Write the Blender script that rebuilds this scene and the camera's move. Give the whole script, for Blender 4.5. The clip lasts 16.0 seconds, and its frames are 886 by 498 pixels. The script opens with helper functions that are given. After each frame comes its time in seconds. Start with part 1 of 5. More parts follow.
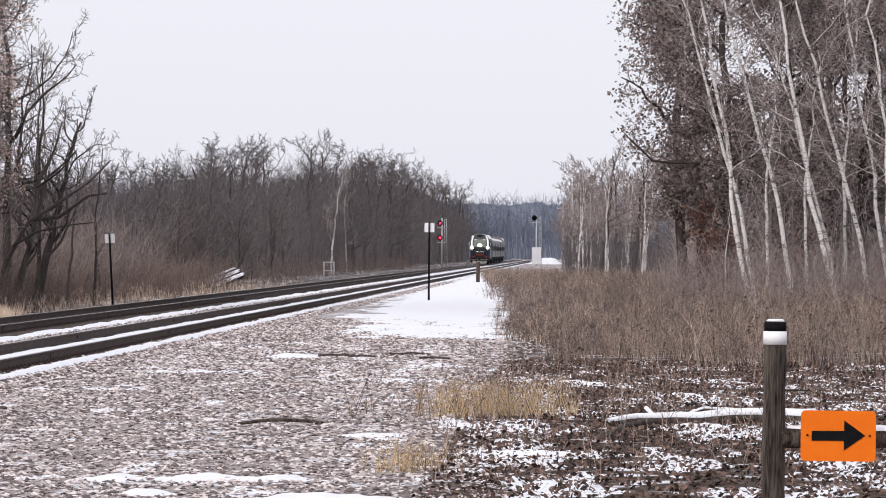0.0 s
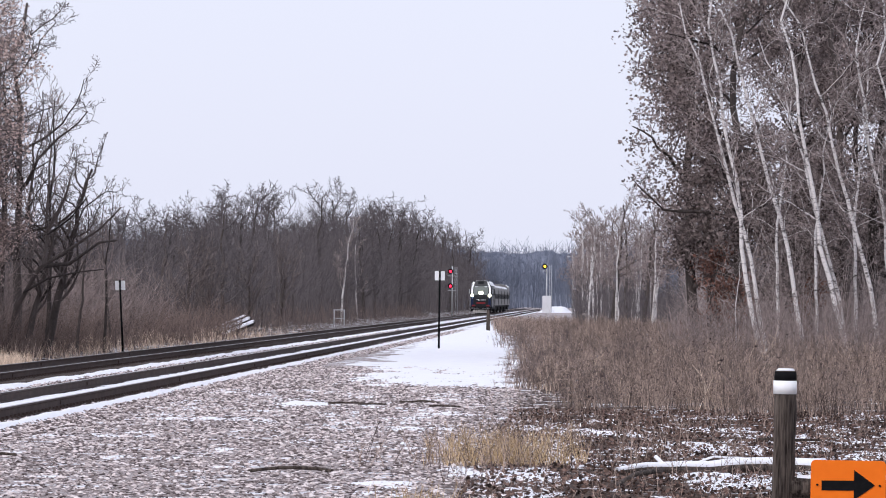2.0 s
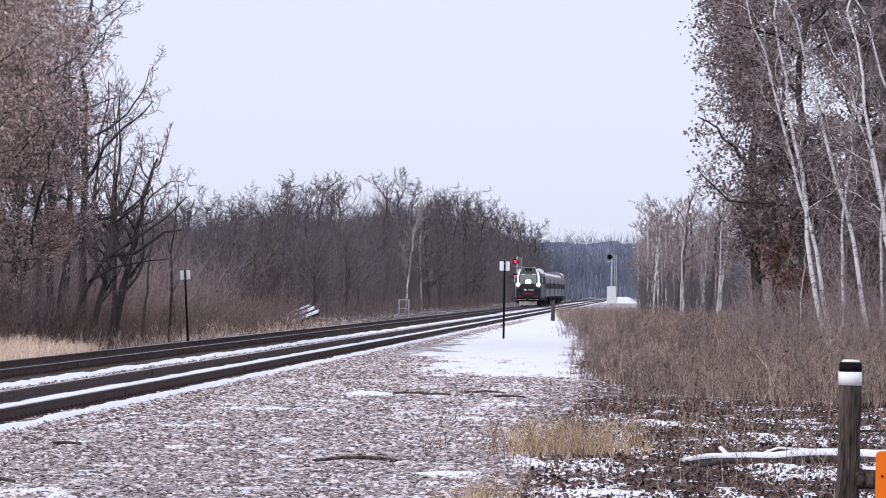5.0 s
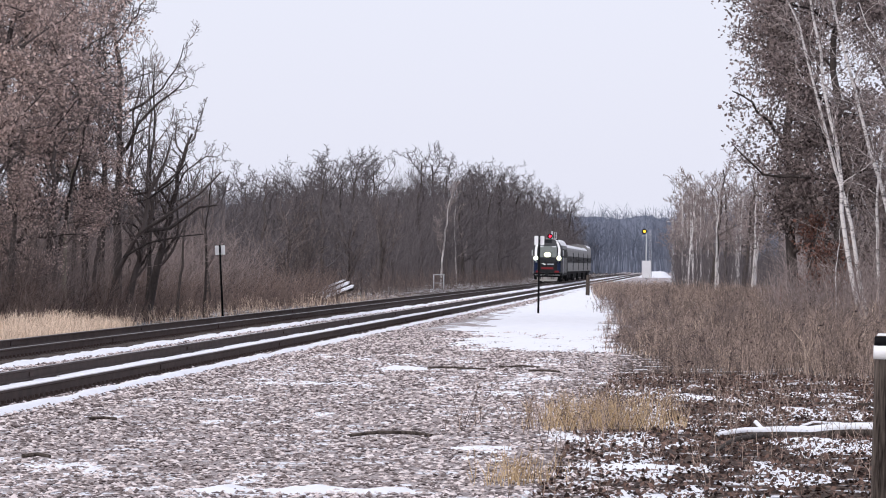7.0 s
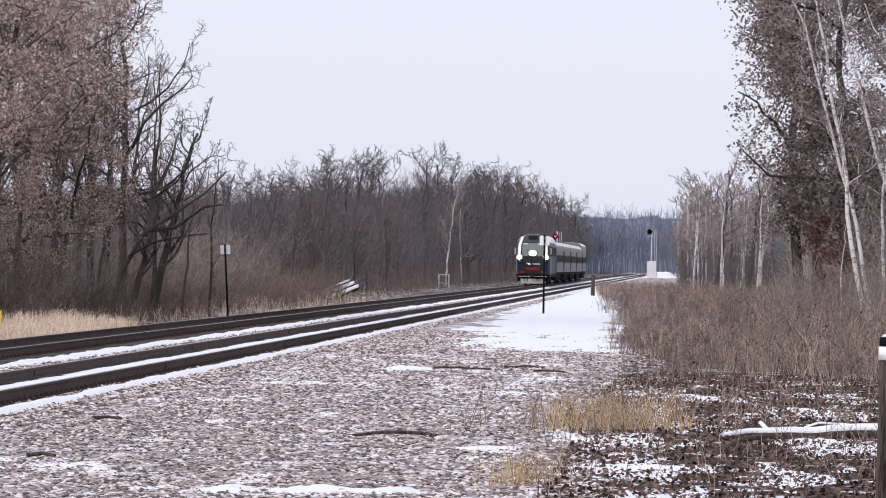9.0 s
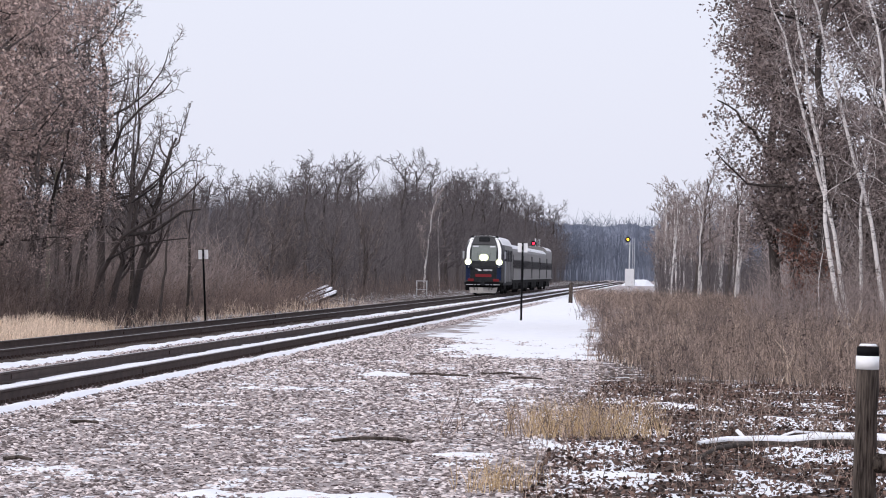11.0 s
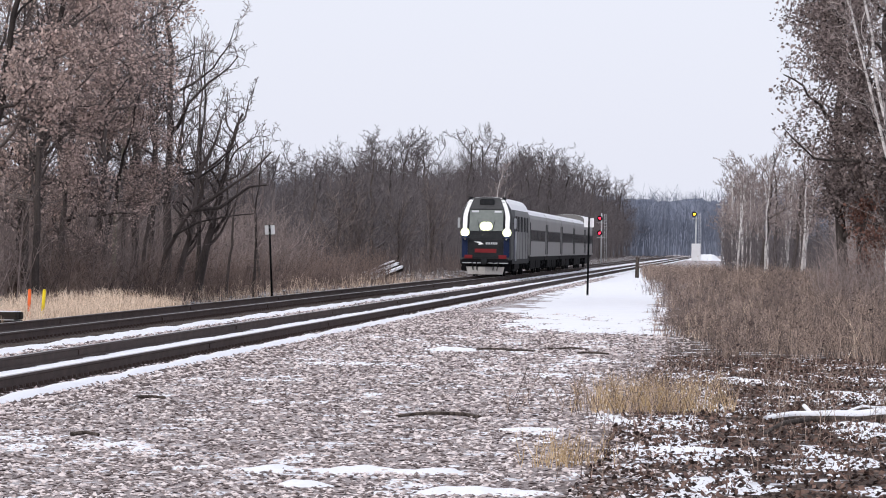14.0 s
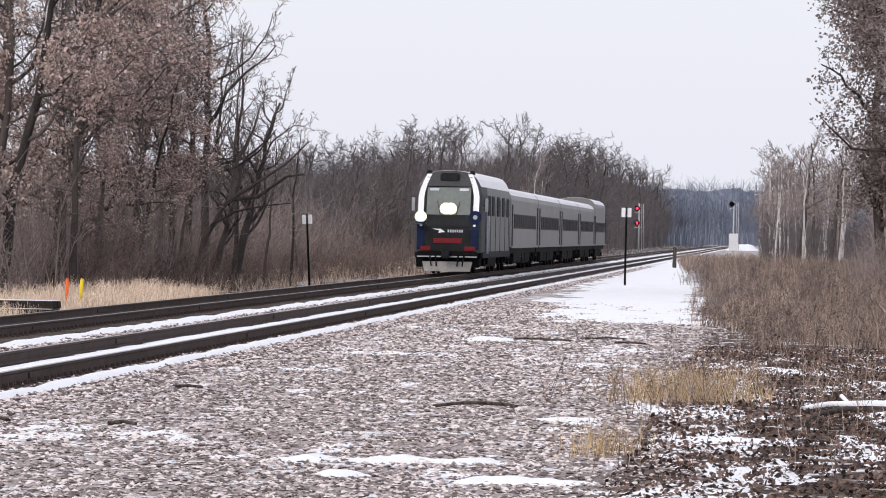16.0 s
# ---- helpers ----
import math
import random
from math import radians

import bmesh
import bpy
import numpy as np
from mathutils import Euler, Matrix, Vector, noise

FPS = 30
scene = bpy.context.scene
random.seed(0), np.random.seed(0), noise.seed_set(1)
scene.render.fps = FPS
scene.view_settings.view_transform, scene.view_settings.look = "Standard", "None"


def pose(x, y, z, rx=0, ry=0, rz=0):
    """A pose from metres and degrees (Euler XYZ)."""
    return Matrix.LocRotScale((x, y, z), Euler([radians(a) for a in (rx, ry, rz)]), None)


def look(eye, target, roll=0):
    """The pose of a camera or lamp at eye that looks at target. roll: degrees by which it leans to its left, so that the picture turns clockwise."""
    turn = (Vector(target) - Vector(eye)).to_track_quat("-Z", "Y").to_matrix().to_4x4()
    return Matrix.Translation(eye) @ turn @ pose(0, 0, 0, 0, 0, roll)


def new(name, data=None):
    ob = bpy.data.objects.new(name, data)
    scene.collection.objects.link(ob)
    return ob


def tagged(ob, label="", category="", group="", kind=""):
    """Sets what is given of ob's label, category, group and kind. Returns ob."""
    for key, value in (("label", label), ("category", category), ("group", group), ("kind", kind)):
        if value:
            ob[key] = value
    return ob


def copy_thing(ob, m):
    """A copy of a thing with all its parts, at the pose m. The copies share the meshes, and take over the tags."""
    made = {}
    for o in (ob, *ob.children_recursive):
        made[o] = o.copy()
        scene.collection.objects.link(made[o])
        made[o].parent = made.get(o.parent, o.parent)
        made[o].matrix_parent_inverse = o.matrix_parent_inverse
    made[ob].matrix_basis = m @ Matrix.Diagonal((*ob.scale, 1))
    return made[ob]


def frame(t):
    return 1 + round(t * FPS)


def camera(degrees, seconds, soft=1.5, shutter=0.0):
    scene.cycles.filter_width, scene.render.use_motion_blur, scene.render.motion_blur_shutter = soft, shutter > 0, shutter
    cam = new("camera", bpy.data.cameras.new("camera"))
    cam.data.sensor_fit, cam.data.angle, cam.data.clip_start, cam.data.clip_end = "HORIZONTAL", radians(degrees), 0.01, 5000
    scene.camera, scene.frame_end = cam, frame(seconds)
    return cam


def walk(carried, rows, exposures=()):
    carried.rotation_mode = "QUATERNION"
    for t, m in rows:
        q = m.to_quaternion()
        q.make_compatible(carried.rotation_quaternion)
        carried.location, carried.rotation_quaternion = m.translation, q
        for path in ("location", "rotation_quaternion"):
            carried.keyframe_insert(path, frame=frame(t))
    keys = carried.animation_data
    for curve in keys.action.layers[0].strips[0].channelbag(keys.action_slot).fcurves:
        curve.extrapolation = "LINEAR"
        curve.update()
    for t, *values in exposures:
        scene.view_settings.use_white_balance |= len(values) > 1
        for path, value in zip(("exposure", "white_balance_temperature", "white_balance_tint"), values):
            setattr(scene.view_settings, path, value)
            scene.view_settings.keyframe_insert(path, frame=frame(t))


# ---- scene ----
cam = camera(11.335, 16.0, soft=1.0)
EYE = 2.02
# seconds, yaw, pitch, clockwise roll of the hand-held camera, which turns on the spot
TURNS = [
    (0.0, 1.6712, 0.0470, 0.262),
    (0.5, 1.6737, 0.2572, 0.259),
    (1.0, 1.6974, 0.4314, 0.291),
    (1.5, 1.7407, 0.5914, 0.351),
    (2.0, 1.8030, 0.6643, 0.470),
    (2.5, 1.8855, 0.7094, 0.530),
    (3.0, 1.9842, 0.7038, 0.575),
    (3.5, 2.1194, 0.6869, 0.590),
    (4.0, 2.2801, 0.6800, 0.573),
    (4.5, 2.4423, 0.6366, 0.572),
    (5.0, 2.6348, 0.5306, 0.608),
    (7.5, 3.1055, 0.1730, 0.493),
    (8.0, 3.1009, 0.1663, 0.529),
    (10.5, 3.1288, 0.2826, 0.822),
    (11.0, 2.8641, 0.2866, 1.011),
    (11.5, 2.7977, 0.1931, 1.152),
    (12.0, 2.8311, 0.0949, 1.236),
    (12.5, 3.0016, 0.0528, 1.194),
    (13.0, 3.2529, 0.0267, 1.120),
    (13.5, 3.4982, 0.0173, 0.976),
    (14.0, 3.7153, -0.0473, 0.927),
    (14.5, 3.8498, -0.1102, 1.005),
    (15.0, 3.9199, -0.1712, 0.906),
    (15.5, 4.0381, -0.2121, 0.920),
    (16.0, 4.1953, -0.1880, 0.994),
]
walk(cam, [(t, pose(0, 0, EYE, 90 + pitch, -roll, yaw)) for t, yaw, pitch, roll in TURNS],
     exposures=[(0.0, 0.04, 6550, 11), (0.8, 0.03, 6350, 11), (2.0, 0.0, 6120, 14), (5.0, 0.0, 5980, 15), (7.5, 0.0, 6300, 13), (11.0, 0.0, 6240, 13), (14.5, 0.03, 6350, 11), (16.0, 0.04, 6480, 11)])

# ---- light: pale overcast winter day ----
world = bpy.data.worlds.new("overcast_sky")
scene.world = world
world.use_nodes = True
wn, wl = world.node_tree.nodes, world.node_tree.links
SUN_EL, SUN_AZ = radians(32), radians(215)
sky = wn.new("ShaderNodeTexSky")
sky.sky_type, sky.sun_disc = "NISHITA", False
sky.sun_elevation, sky.sun_rotation, sky.dust_density = SUN_EL, SUN_AZ, 3.0
dim = wn.new("ShaderNodeMixRGB")
dim.blend_type, dim.inputs[0].default_value = "MULTIPLY", 1.0
dim.inputs[2].default_value = (0.02, 0.02, 0.02, 1)
wl.new(sky.outputs[0], dim.inputs[1])
cloud = wn.new("ShaderNodeMixRGB")
cloud.blend_type, cloud.inputs[0].default_value = "ADD", 1.0
cloud.inputs[2].default_value = (0.77, 0.78, 0.86, 1)
wl.new(dim.outputs[0], cloud.inputs[1])
wl.new(cloud.outputs[0], wn["Background"].inputs[0])
wn["Background"].inputs[1].default_value = 1.0
sun = new("sun", bpy.data.lights.new("sun", "SUN"))
sun.data.energy, sun.data.angle, sun.data.color = 1.5, radians(25), (1.0, 0.96, 0.9)
# the veiled sun stands behind the camera, to its left
sun.matrix_world = look((-40, -60, 50), (0, 0, 0))


# ---- materials ----
def surf(name, a, b, rough=0.85, scale=6.0, fine=60.0, bump=0.3, vary="", amount=0.5, metal=0.0, stretch=(1, 1, 1), third=None, lo=0.25, hi=0.75, thin=0.0):
    """Two colours mixed by coarse and fine noise; vary: each island or object gets its own tone."""
    m = bpy.data.materials.new(name)
    m.use_nodes = True
    n, l = m.node_tree.nodes, m.node_tree.links
    p = n["Principled BSDF"]
    p.inputs["Roughness"].default_value, p.inputs["Metallic"].default_value = rough, metal
    p.inputs["Specular IOR Level"].default_value = 0.15
    co = n.new("ShaderNodeTexCoord")
    mp = n.new("ShaderNodeMapping")
    mp.inputs["Scale"].default_value = stretch
    l.new(co.outputs["Object"], mp.inputs[0])
    n1, n2 = n.new("ShaderNodeTexNoise"), n.new("ShaderNodeTexNoise")
    for t, s in ((n1, scale), (n2, fine)):
        t.inputs["Scale"].default_value, t.inputs["Detail"].default_value = s, 4
        l.new(mp.outputs[0], t.inputs["Vector"])
    mix = n.new("ShaderNodeMath")
    mix.operation = "MULTIPLY_ADD"
    mix.inputs[1].default_value = 0.5
    l.new(n2.outputs[0], mix.inputs[0])
    half = n.new("ShaderNodeMath")
    half.operation, half.inputs[1].default_value = "MULTIPLY", 0.5
    l.new(n1.outputs[0], half.inputs[0])
    l.new(half.outputs[0], mix.inputs[2])
    fac = mix.outputs[0]
    if vary:
        r = n.new("ShaderNodeNewGeometry" if vary == "island" else "ShaderNodeObjectInfo")
        v = n.new("ShaderNodeMapRange")
        v.inputs[3].default_value, v.inputs[4].default_value = -amount, amount
        l.new(r.outputs["Random Per Island" if vary == "island" else "Random"], v.inputs[0])
        s = n.new("ShaderNodeMath")
        s.operation = "ADD"
        l.new(fac, s.inputs[0])
        l.new(v.outputs[0], s.inputs[1])
        fac = s.outputs[0]
    ramp = n.new("ShaderNodeValToRGB")
    e = ramp.color_ramp.elements
    e[0].position, e[0].color = lo, (*a, 1)
    e[1].position, e[1].color = hi, (*b, 1)
    if third:
        x = e.new(0.9)
        x.color = (*third, 1)
    l.new(fac, ramp.inputs[0])
    l.new(ramp.outputs[0], p.inputs["Base Color"])
    if bump:
        bp = n.new("ShaderNodeBump")
        bp.inputs["Strength"].default_value, bp.inputs["Distance"].default_value = bump, 0.02
        l.new(mix.outputs[0], bp.inputs["Height"])
        l.new(bp.outputs[0], p.inputs["Normal"])
    if thin:
        # light that passes through dry leaves
        tr, ms = n.new("ShaderNodeBsdfTranslucent"), n.new("ShaderNodeMixShader")
        ms.inputs[0].default_value = thin
        l.new(ramp.outputs[0], tr.inputs[0])
        l.new(p.outputs[0], ms.inputs[1])
        l.new(tr.outputs[0], ms.inputs[2])
        l.new(ms.outputs[0], n["Material Output"].inputs[0])
    return m


def glow(name, colour, strength):
    m = surf(name, colour, colour, rough=0.3, bump=0)
    p = m.node_tree.nodes["Principled BSDF"]
    p.inputs["Emission Color"].default_value, p.inputs["Emission Strength"].default_value = (*colour, 1), strength
    return m


SNOW = surf("snow", (0.78, 0.79, 0.83), (0.9, 0.9, 0.92), rough=0.7, scale=1.5, fine=14, bump=0.5)
STONE = surf("ballast_stone", (0.145, 0.117, 0.112), (0.71, 0.615, 0.592), scale=3, fine=40, vary="island", amount=0.48, third=(0.76, 0.69, 0.675))
RAIL_STEEL = surf("rail_steel", (0.03, 0.022, 0.02), (0.1, 0.07, 0.062), rough=0.8, scale=2, fine=30, bump=0.15)
RAIL_HEAD = surf("rail_head", (0.28, 0.26, 0.25), (0.42, 0.4, 0.39), rough=0.35, scale=3, fine=30, bump=0.05, metal=0.7)
TIE_WOOD = surf("tie_wood", (0.035, 0.028, 0.025), (0.11, 0.09, 0.08), scale=4, fine=30, vary="object", amount=0.12, stretch=(0.3, 3, 3))
DARK_TIE = surf("creosoted_wood", (0.012, 0.01, 0.009), (0.05, 0.04, 0.035), scale=4, fine=30, stretch=(3, 0.3, 3))
BARK = surf("grey_bark", (0.027, 0.023, 0.022), (0.118, 0.098, 0.091), scale=3, fine=22, vary="object", amount=0.22, stretch=(2, 2, 0.5))
PALE_TWIG = surf("pale_twigs", (0.13, 0.105, 0.1), (0.46, 0.39, 0.37), scale=0.6, fine=8, bump=0, vary="island", amount=0.3)
TWIG = surf("twigs", (0.11, 0.09, 0.085), (0.36, 0.29, 0.27), scale=0.6, fine=8, bump=0, vary="island", amount=0.25)
DARK_TWIG = surf("dark_twigs", (0.07, 0.058, 0.056), (0.24, 0.2, 0.19), scale=0.6, fine=8, bump=0, vary="island", amount=0.25)
LICHEN = surf("lichened_bark", (0.1, 0.09, 0.07), (0.46, 0.42, 0.33), scale=2, fine=14, bump=0.3, stretch=(2, 2, 0.8))
RUSSET = surf("russet_scrub", (0.085, 0.064, 0.057), (0.29, 0.217, 0.19), scale=0.3, fine=3, bump=0, vary="island", amount=0.3)
# far twigs greyed in colour for the haze of distance
FAR_TWIG = surf("far_woods_hazed", (0.068, 0.061, 0.064), (0.178, 0.156, 0.158), scale=0.1, fine=2, bump=0, vary="island", amount=0.25)
# farthest wood blue-grey: its aerial haze is put into the colour
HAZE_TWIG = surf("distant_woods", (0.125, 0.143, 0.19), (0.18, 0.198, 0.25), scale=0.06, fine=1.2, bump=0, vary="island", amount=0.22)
BIRCH = surf("birch_bark", (0.1, 0.084, 0.08), (0.68, 0.64, 0.625), scale=1.4, fine=9, bump=0.2, stretch=(1, 1, 2.6), lo=0.38, hi=0.5)
LEAF = surf("dead_oak_leaves", (0.125, 0.1, 0.096), (0.42, 0.345, 0.325), scale=0.4, fine=5, bump=0, vary="island", amount=0.35, thin=0.4)
RUST_LEAF = surf("russet_leaves", (0.1, 0.055, 0.045), (0.3, 0.16, 0.125), scale=0.4, fine=5, bump=0, vary="island", amount=0.3, thin=0.4)
TAN_LEAF = surf("tan_leaves", (0.27, 0.205, 0.185), (0.78, 0.62, 0.555), scale=0.4, fine=5, bump=0, vary="island", amount=0.35, thin=0.4)
SCRUB = surf("bare_scrub", (0.065, 0.052, 0.05), (0.25, 0.195, 0.178), scale=0.25, fine=3, bump=0, vary="island", amount=0.3)
BRUSH = surf("dry_brush", (0.075, 0.056, 0.05), (0.5, 0.385, 0.32), scale=0.28, fine=1.6, bump=0, vary="island", amount=0.26, lo=0.36, hi=0.68)
SEED = surf("seed_heads", (0.03, 0.02, 0.02), (0.09, 0.06, 0.055), scale=2, fine=30, bump=0.2, vary="island")
STRAW = surf("straw_grass", (0.46, 0.34, 0.25), (0.92, 0.75, 0.6), scale=0.5, fine=5, bump=0, vary="island", amount=0.35)
TUFT = surf("golden_grass", (0.27, 0.185, 0.1), (0.68, 0.51, 0.32), scale=0.9, fine=7, bump=0, vary="island", amount=0.4)
LITTER = surf("leaf_litter", (0.028, 0.019, 0.017), (0.2, 0.13, 0.105), scale=2, fine=20, bump=0, vary="island", amount=0.4)
POST_WOOD = surf("weathered_post", (0.014, 0.01, 0.009), (0.15, 0.122, 0.104), scale=5, fine=34, bump=1.0, stretch=(3, 3, 0.25), lo=0.38, hi=0.66)
WHITE = surf("white_paint", (0.84, 0.84, 0.85), (0.92, 0.92, 0.92), rough=0.5, scale=3, fine=40, bump=0.05)
BLACK = surf("black_paint", (0.006, 0.006, 0.007), (0.016, 0.016, 0.017), rough=0.6, scale=3, fine=40, bump=0.1)
ORANGE = surf("orange_sheet", (0.85, 0.16, 0.008), (0.95, 0.21, 0.012), rough=0.45, scale=3, fine=20, bump=0.05)
NAVY = surf("navy_paint", (0.008, 0.014, 0.042), (0.016, 0.028, 0.078), rough=0.35, scale=1, fine=12, bump=0.03)
CHARCOAL = surf("charcoal_paint", (0.016, 0.017, 0.019), (0.038, 0.039, 0.042), rough=0.5, scale=1, fine=12, bump=0.03)
GREY_PAINT = surf("loco_grey", (0.1, 0.1, 0.1), (0.165, 0.162, 0.16), rough=0.45, scale=0.8, fine=9, bump=0.03)
BROW = surf("brow_paint", (0.05, 0.051, 0.053), (0.1, 0.1, 0.102), rough=0.45, scale=0.8, fine=9, bump=0.03)
SILVER = surf("stainless_steel", (0.17, 0.165, 0.16), (0.28, 0.272, 0.265), rough=0.45, scale=0.7, fine=8, bump=0.05, metal=0.3)
ROOF = surf("pale_roof", (0.72, 0.72, 0.74), (0.88, 0.88, 0.9), rough=0.6, scale=0.5, fine=6, bump=0.05)
RED = surf("red_paint", (0.15, 0.016, 0.02), (0.22, 0.026, 0.03), rough=0.4, scale=2, fine=20, bump=0.03)
PLOW = surf("dirty_plow", (0.2, 0.19, 0.18), (0.42, 0.4, 0.38), rough=0.7, scale=3, fine=20, bump=0.1)
DARK_GLASS = surf("tinted_glass", (0.012, 0.012, 0.014), (0.02, 0.021, 0.024), rough=0.3, bump=0, scale=1, fine=5)
for dull in (BLACK, CHARCOAL, BROW, DARK_GLASS):
    dull.node_tree.nodes["Principled BSDF"].inputs["IOR"].default_value = 1.12
# sky reflection and lit cab put into a paler, greenish colour
WINDSHIELD = surf("lit_windshield_glass", (0.12, 0.135, 0.125), (0.2, 0.22, 0.2), rough=0.06, bump=0, scale=1, fine=5)
WINDSHIELD.node_tree.nodes["Principled BSDF"].inputs["Specular IOR Level"].default_value = 0.6
METAL = surf("galvanised_metal", (0.42, 0.43, 0.45), (0.6, 0.61, 0.63), rough=0.5, scale=2, fine=20, bump=0.05, metal=0.3)
CASE = surf("signal_case_paint", (0.6, 0.6, 0.62), (0.76, 0.76, 0.78), rough=0.5, scale=1, fine=10, bump=0.03)
LAMP_ON = glow("headlight_glow", (1.0, 0.99, 0.72), 60)
# weaker glow for the discs that stand for glare round the lenses
GLARE_ON = glow("glare_glow", (0.95, 0.98, 0.62), 0.85)
RED_ON = glow("red_lamp_glow", (1.0, 0.02, 0.05), 5)
YELLOW_ON = glow("yellow_lamp_glow", (1.0, 0.5, 0.03), 5)
YELLOW = surf("yellow_plastic", (0.75, 0.55, 0.02), (0.85, 0.65, 0.03), rough=0.5, bump=0.05)
ORANGE_RED = surf("orange_plastic", (0.75, 0.12, 0.03), (0.85, 0.17, 0.04), rough=0.5, bump=0.05)


def ground_material():
    """Crushed stone by the line, leaf litter and soil under the brush, worn patches of thin snow."""
    m = bpy.data.materials.new("ground_soil_and_stone")
    m.use_nodes = True
    n, l = m.node_tree.nodes, m.node_tree.links
    p = n["Principled BSDF"]
    p.inputs["Roughness"].default_value = 0.95
    p.inputs["Specular IOR Level"].default_value = 0.15
    co = n.new("ShaderNodeTexCoord")

    def tex(scale, detail=5):
        t = n.new("ShaderNodeTexNoise")
        t.inputs["Scale"].default_value, t.inputs["Detail"].default_value = scale, detail
        l.new(co.outputs["Object"], t.inputs["Vector"])
        return t.outputs[0]

    def ramp(fac, stops):
        r = n.new("ShaderNodeValToRGB")
        e = r.color_ramp.elements
        while len(e) < len(stops):
            e.new(0.5)
        for k, (at, c) in enumerate(stops):
            e[k].position, e[k].color = at, (*c, 1)
        l.new(fac, r.inputs[0])
        return r.outputs[0]

    def blend(fac, a, b):
        x = n.new("ShaderNodeMixRGB")
        l.new(fac, x.inputs[0])
        l.new(a, x.inputs[1])
        l.new(b, x.inputs[2])
        return x.outputs[0]

    sep = n.new("ShaderNodeSeparateXYZ")
    l.new(co.outputs["Object"], sep.inputs[0])
    gravel = ramp(tex(26), [(0.34, (0.12, 0.1, 0.097)), (0.5, (0.36, 0.31, 0.3)), (0.66, (0.56, 0.5, 0.485))])
    soil = ramp(tex(9), [(0.32, (0.018, 0.013, 0.011)), (0.52, (0.075, 0.052, 0.042)), (0.7, (0.2, 0.15, 0.115))])
    # stone bed from the left shoulder to the edge of the brush
    add = n.new("ShaderNodeMath")
    add.operation = "MULTIPLY_ADD"
    add.inputs[1].default_value = 1.6
    l.new(tex(0.7), add.inputs[0])
    l.new(sep.outputs[0], add.inputs[2])
    edge = n.new("ShaderNodeMapRange")
    edge.inputs[1].default_value, edge.inputs[2].default_value = -1.0, -0.2
    l.new(add.outputs[0], edge.inputs[0])
    left = n.new("ShaderNodeMapRange")
    left.inputs[1].default_value, left.inputs[2].default_value = -15.6, -16.4
    l.new(add.outputs[0], left.inputs[0])
    both = n.new("ShaderNodeMath")
    both.operation = "MAXIMUM"
    l.new(edge.outputs[0], both.inputs[0])
    l.new(left.outputs[0], both.inputs[1])
    base = blend(both.outputs[0], gravel, soil)
    thin = ramp(tex(1.1, 8), [(0.56, (0, 0, 0)), (0.63, (1, 1, 1))])
    white = ramp(tex(3), [(0.3, (0.74, 0.75, 0.79)), (0.7, (0.86, 0.86, 0.89))])
    l.new(blend(thin, base, white), p.inputs["Base Color"])
    bp = n.new("ShaderNodeBump")
    bp.inputs["Strength"].default_value, bp.inputs["Distance"].default_value = 0.8, 0.04
    l.new(tex(22), bp.inputs["Height"])
    l.new(bp.outputs[0], p.inputs["Normal"])
    return m


# ---- shape helpers ----
def mesh_of(name, verts, faces, mat, smooth=False):
    me = bpy.data.meshes.new(name)
    me.from_pydata(verts.tolist() if isinstance(verts, np.ndarray) else verts, [], faces.tolist() if isinstance(faces, np.ndarray) else faces)
    me.materials.append(mat)
    if smooth:
        me.shade_smooth()
    return me


def child(ob, parent, label=""):
    ob.parent = parent
    return tagged(ob, label) if label else ob


def part(name, bm, mat, parent=None, label="", smooth=False):
    me = bpy.data.meshes.new(name)
    bm.to_mesh(me)
    bm.free()
    me.materials.append(mat)
    if smooth:
        me.shade_smooth()
    ob = new(name, me)
    return child(ob, parent, label) if parent else ob


def box(name, lo, hi, mat, parent=None, bevel=0.0, label=""):
    bm = bmesh.new()
    c, s = (Vector(lo) + Vector(hi)) / 2, Vector(hi) - Vector(lo)
    bmesh.ops.create_cube(bm, size=1.0, matrix=Matrix.Translation(c) @ Matrix.Diagonal((*s, 1)))
    if bevel:
        bmesh.ops.bevel(bm, geom=bm.edges[:], offset=bevel, segments=2, affect="EDGES")
    return part(name, bm, mat, parent, label)


def tube(name, p, q, r0, r1, mat, parent=None, sides=12, label="", smooth=True):
    bm = bmesh.new()
    d = Vector(q) - Vector(p)
    m = Matrix.Translation((Vector(p) + Vector(q)) / 2) @ d.to_track_quat("Z", "Y").to_matrix().to_4x4()
    bmesh.ops.create_cone(bm, cap_ends=True, segments=sides, radius1=r0, radius2=r1, depth=d.length, matrix=m)
    ob = part(name, bm, mat, parent, label)
    if smooth:
        for f in ob.data.polygons:
            f.use_smooth = len(f.vertices) == 4
    return ob


def empty(name, m, label, category, group=""):
    ob = new(name)
    ob.matrix_basis = m
    return tagged(ob, label, category, group)


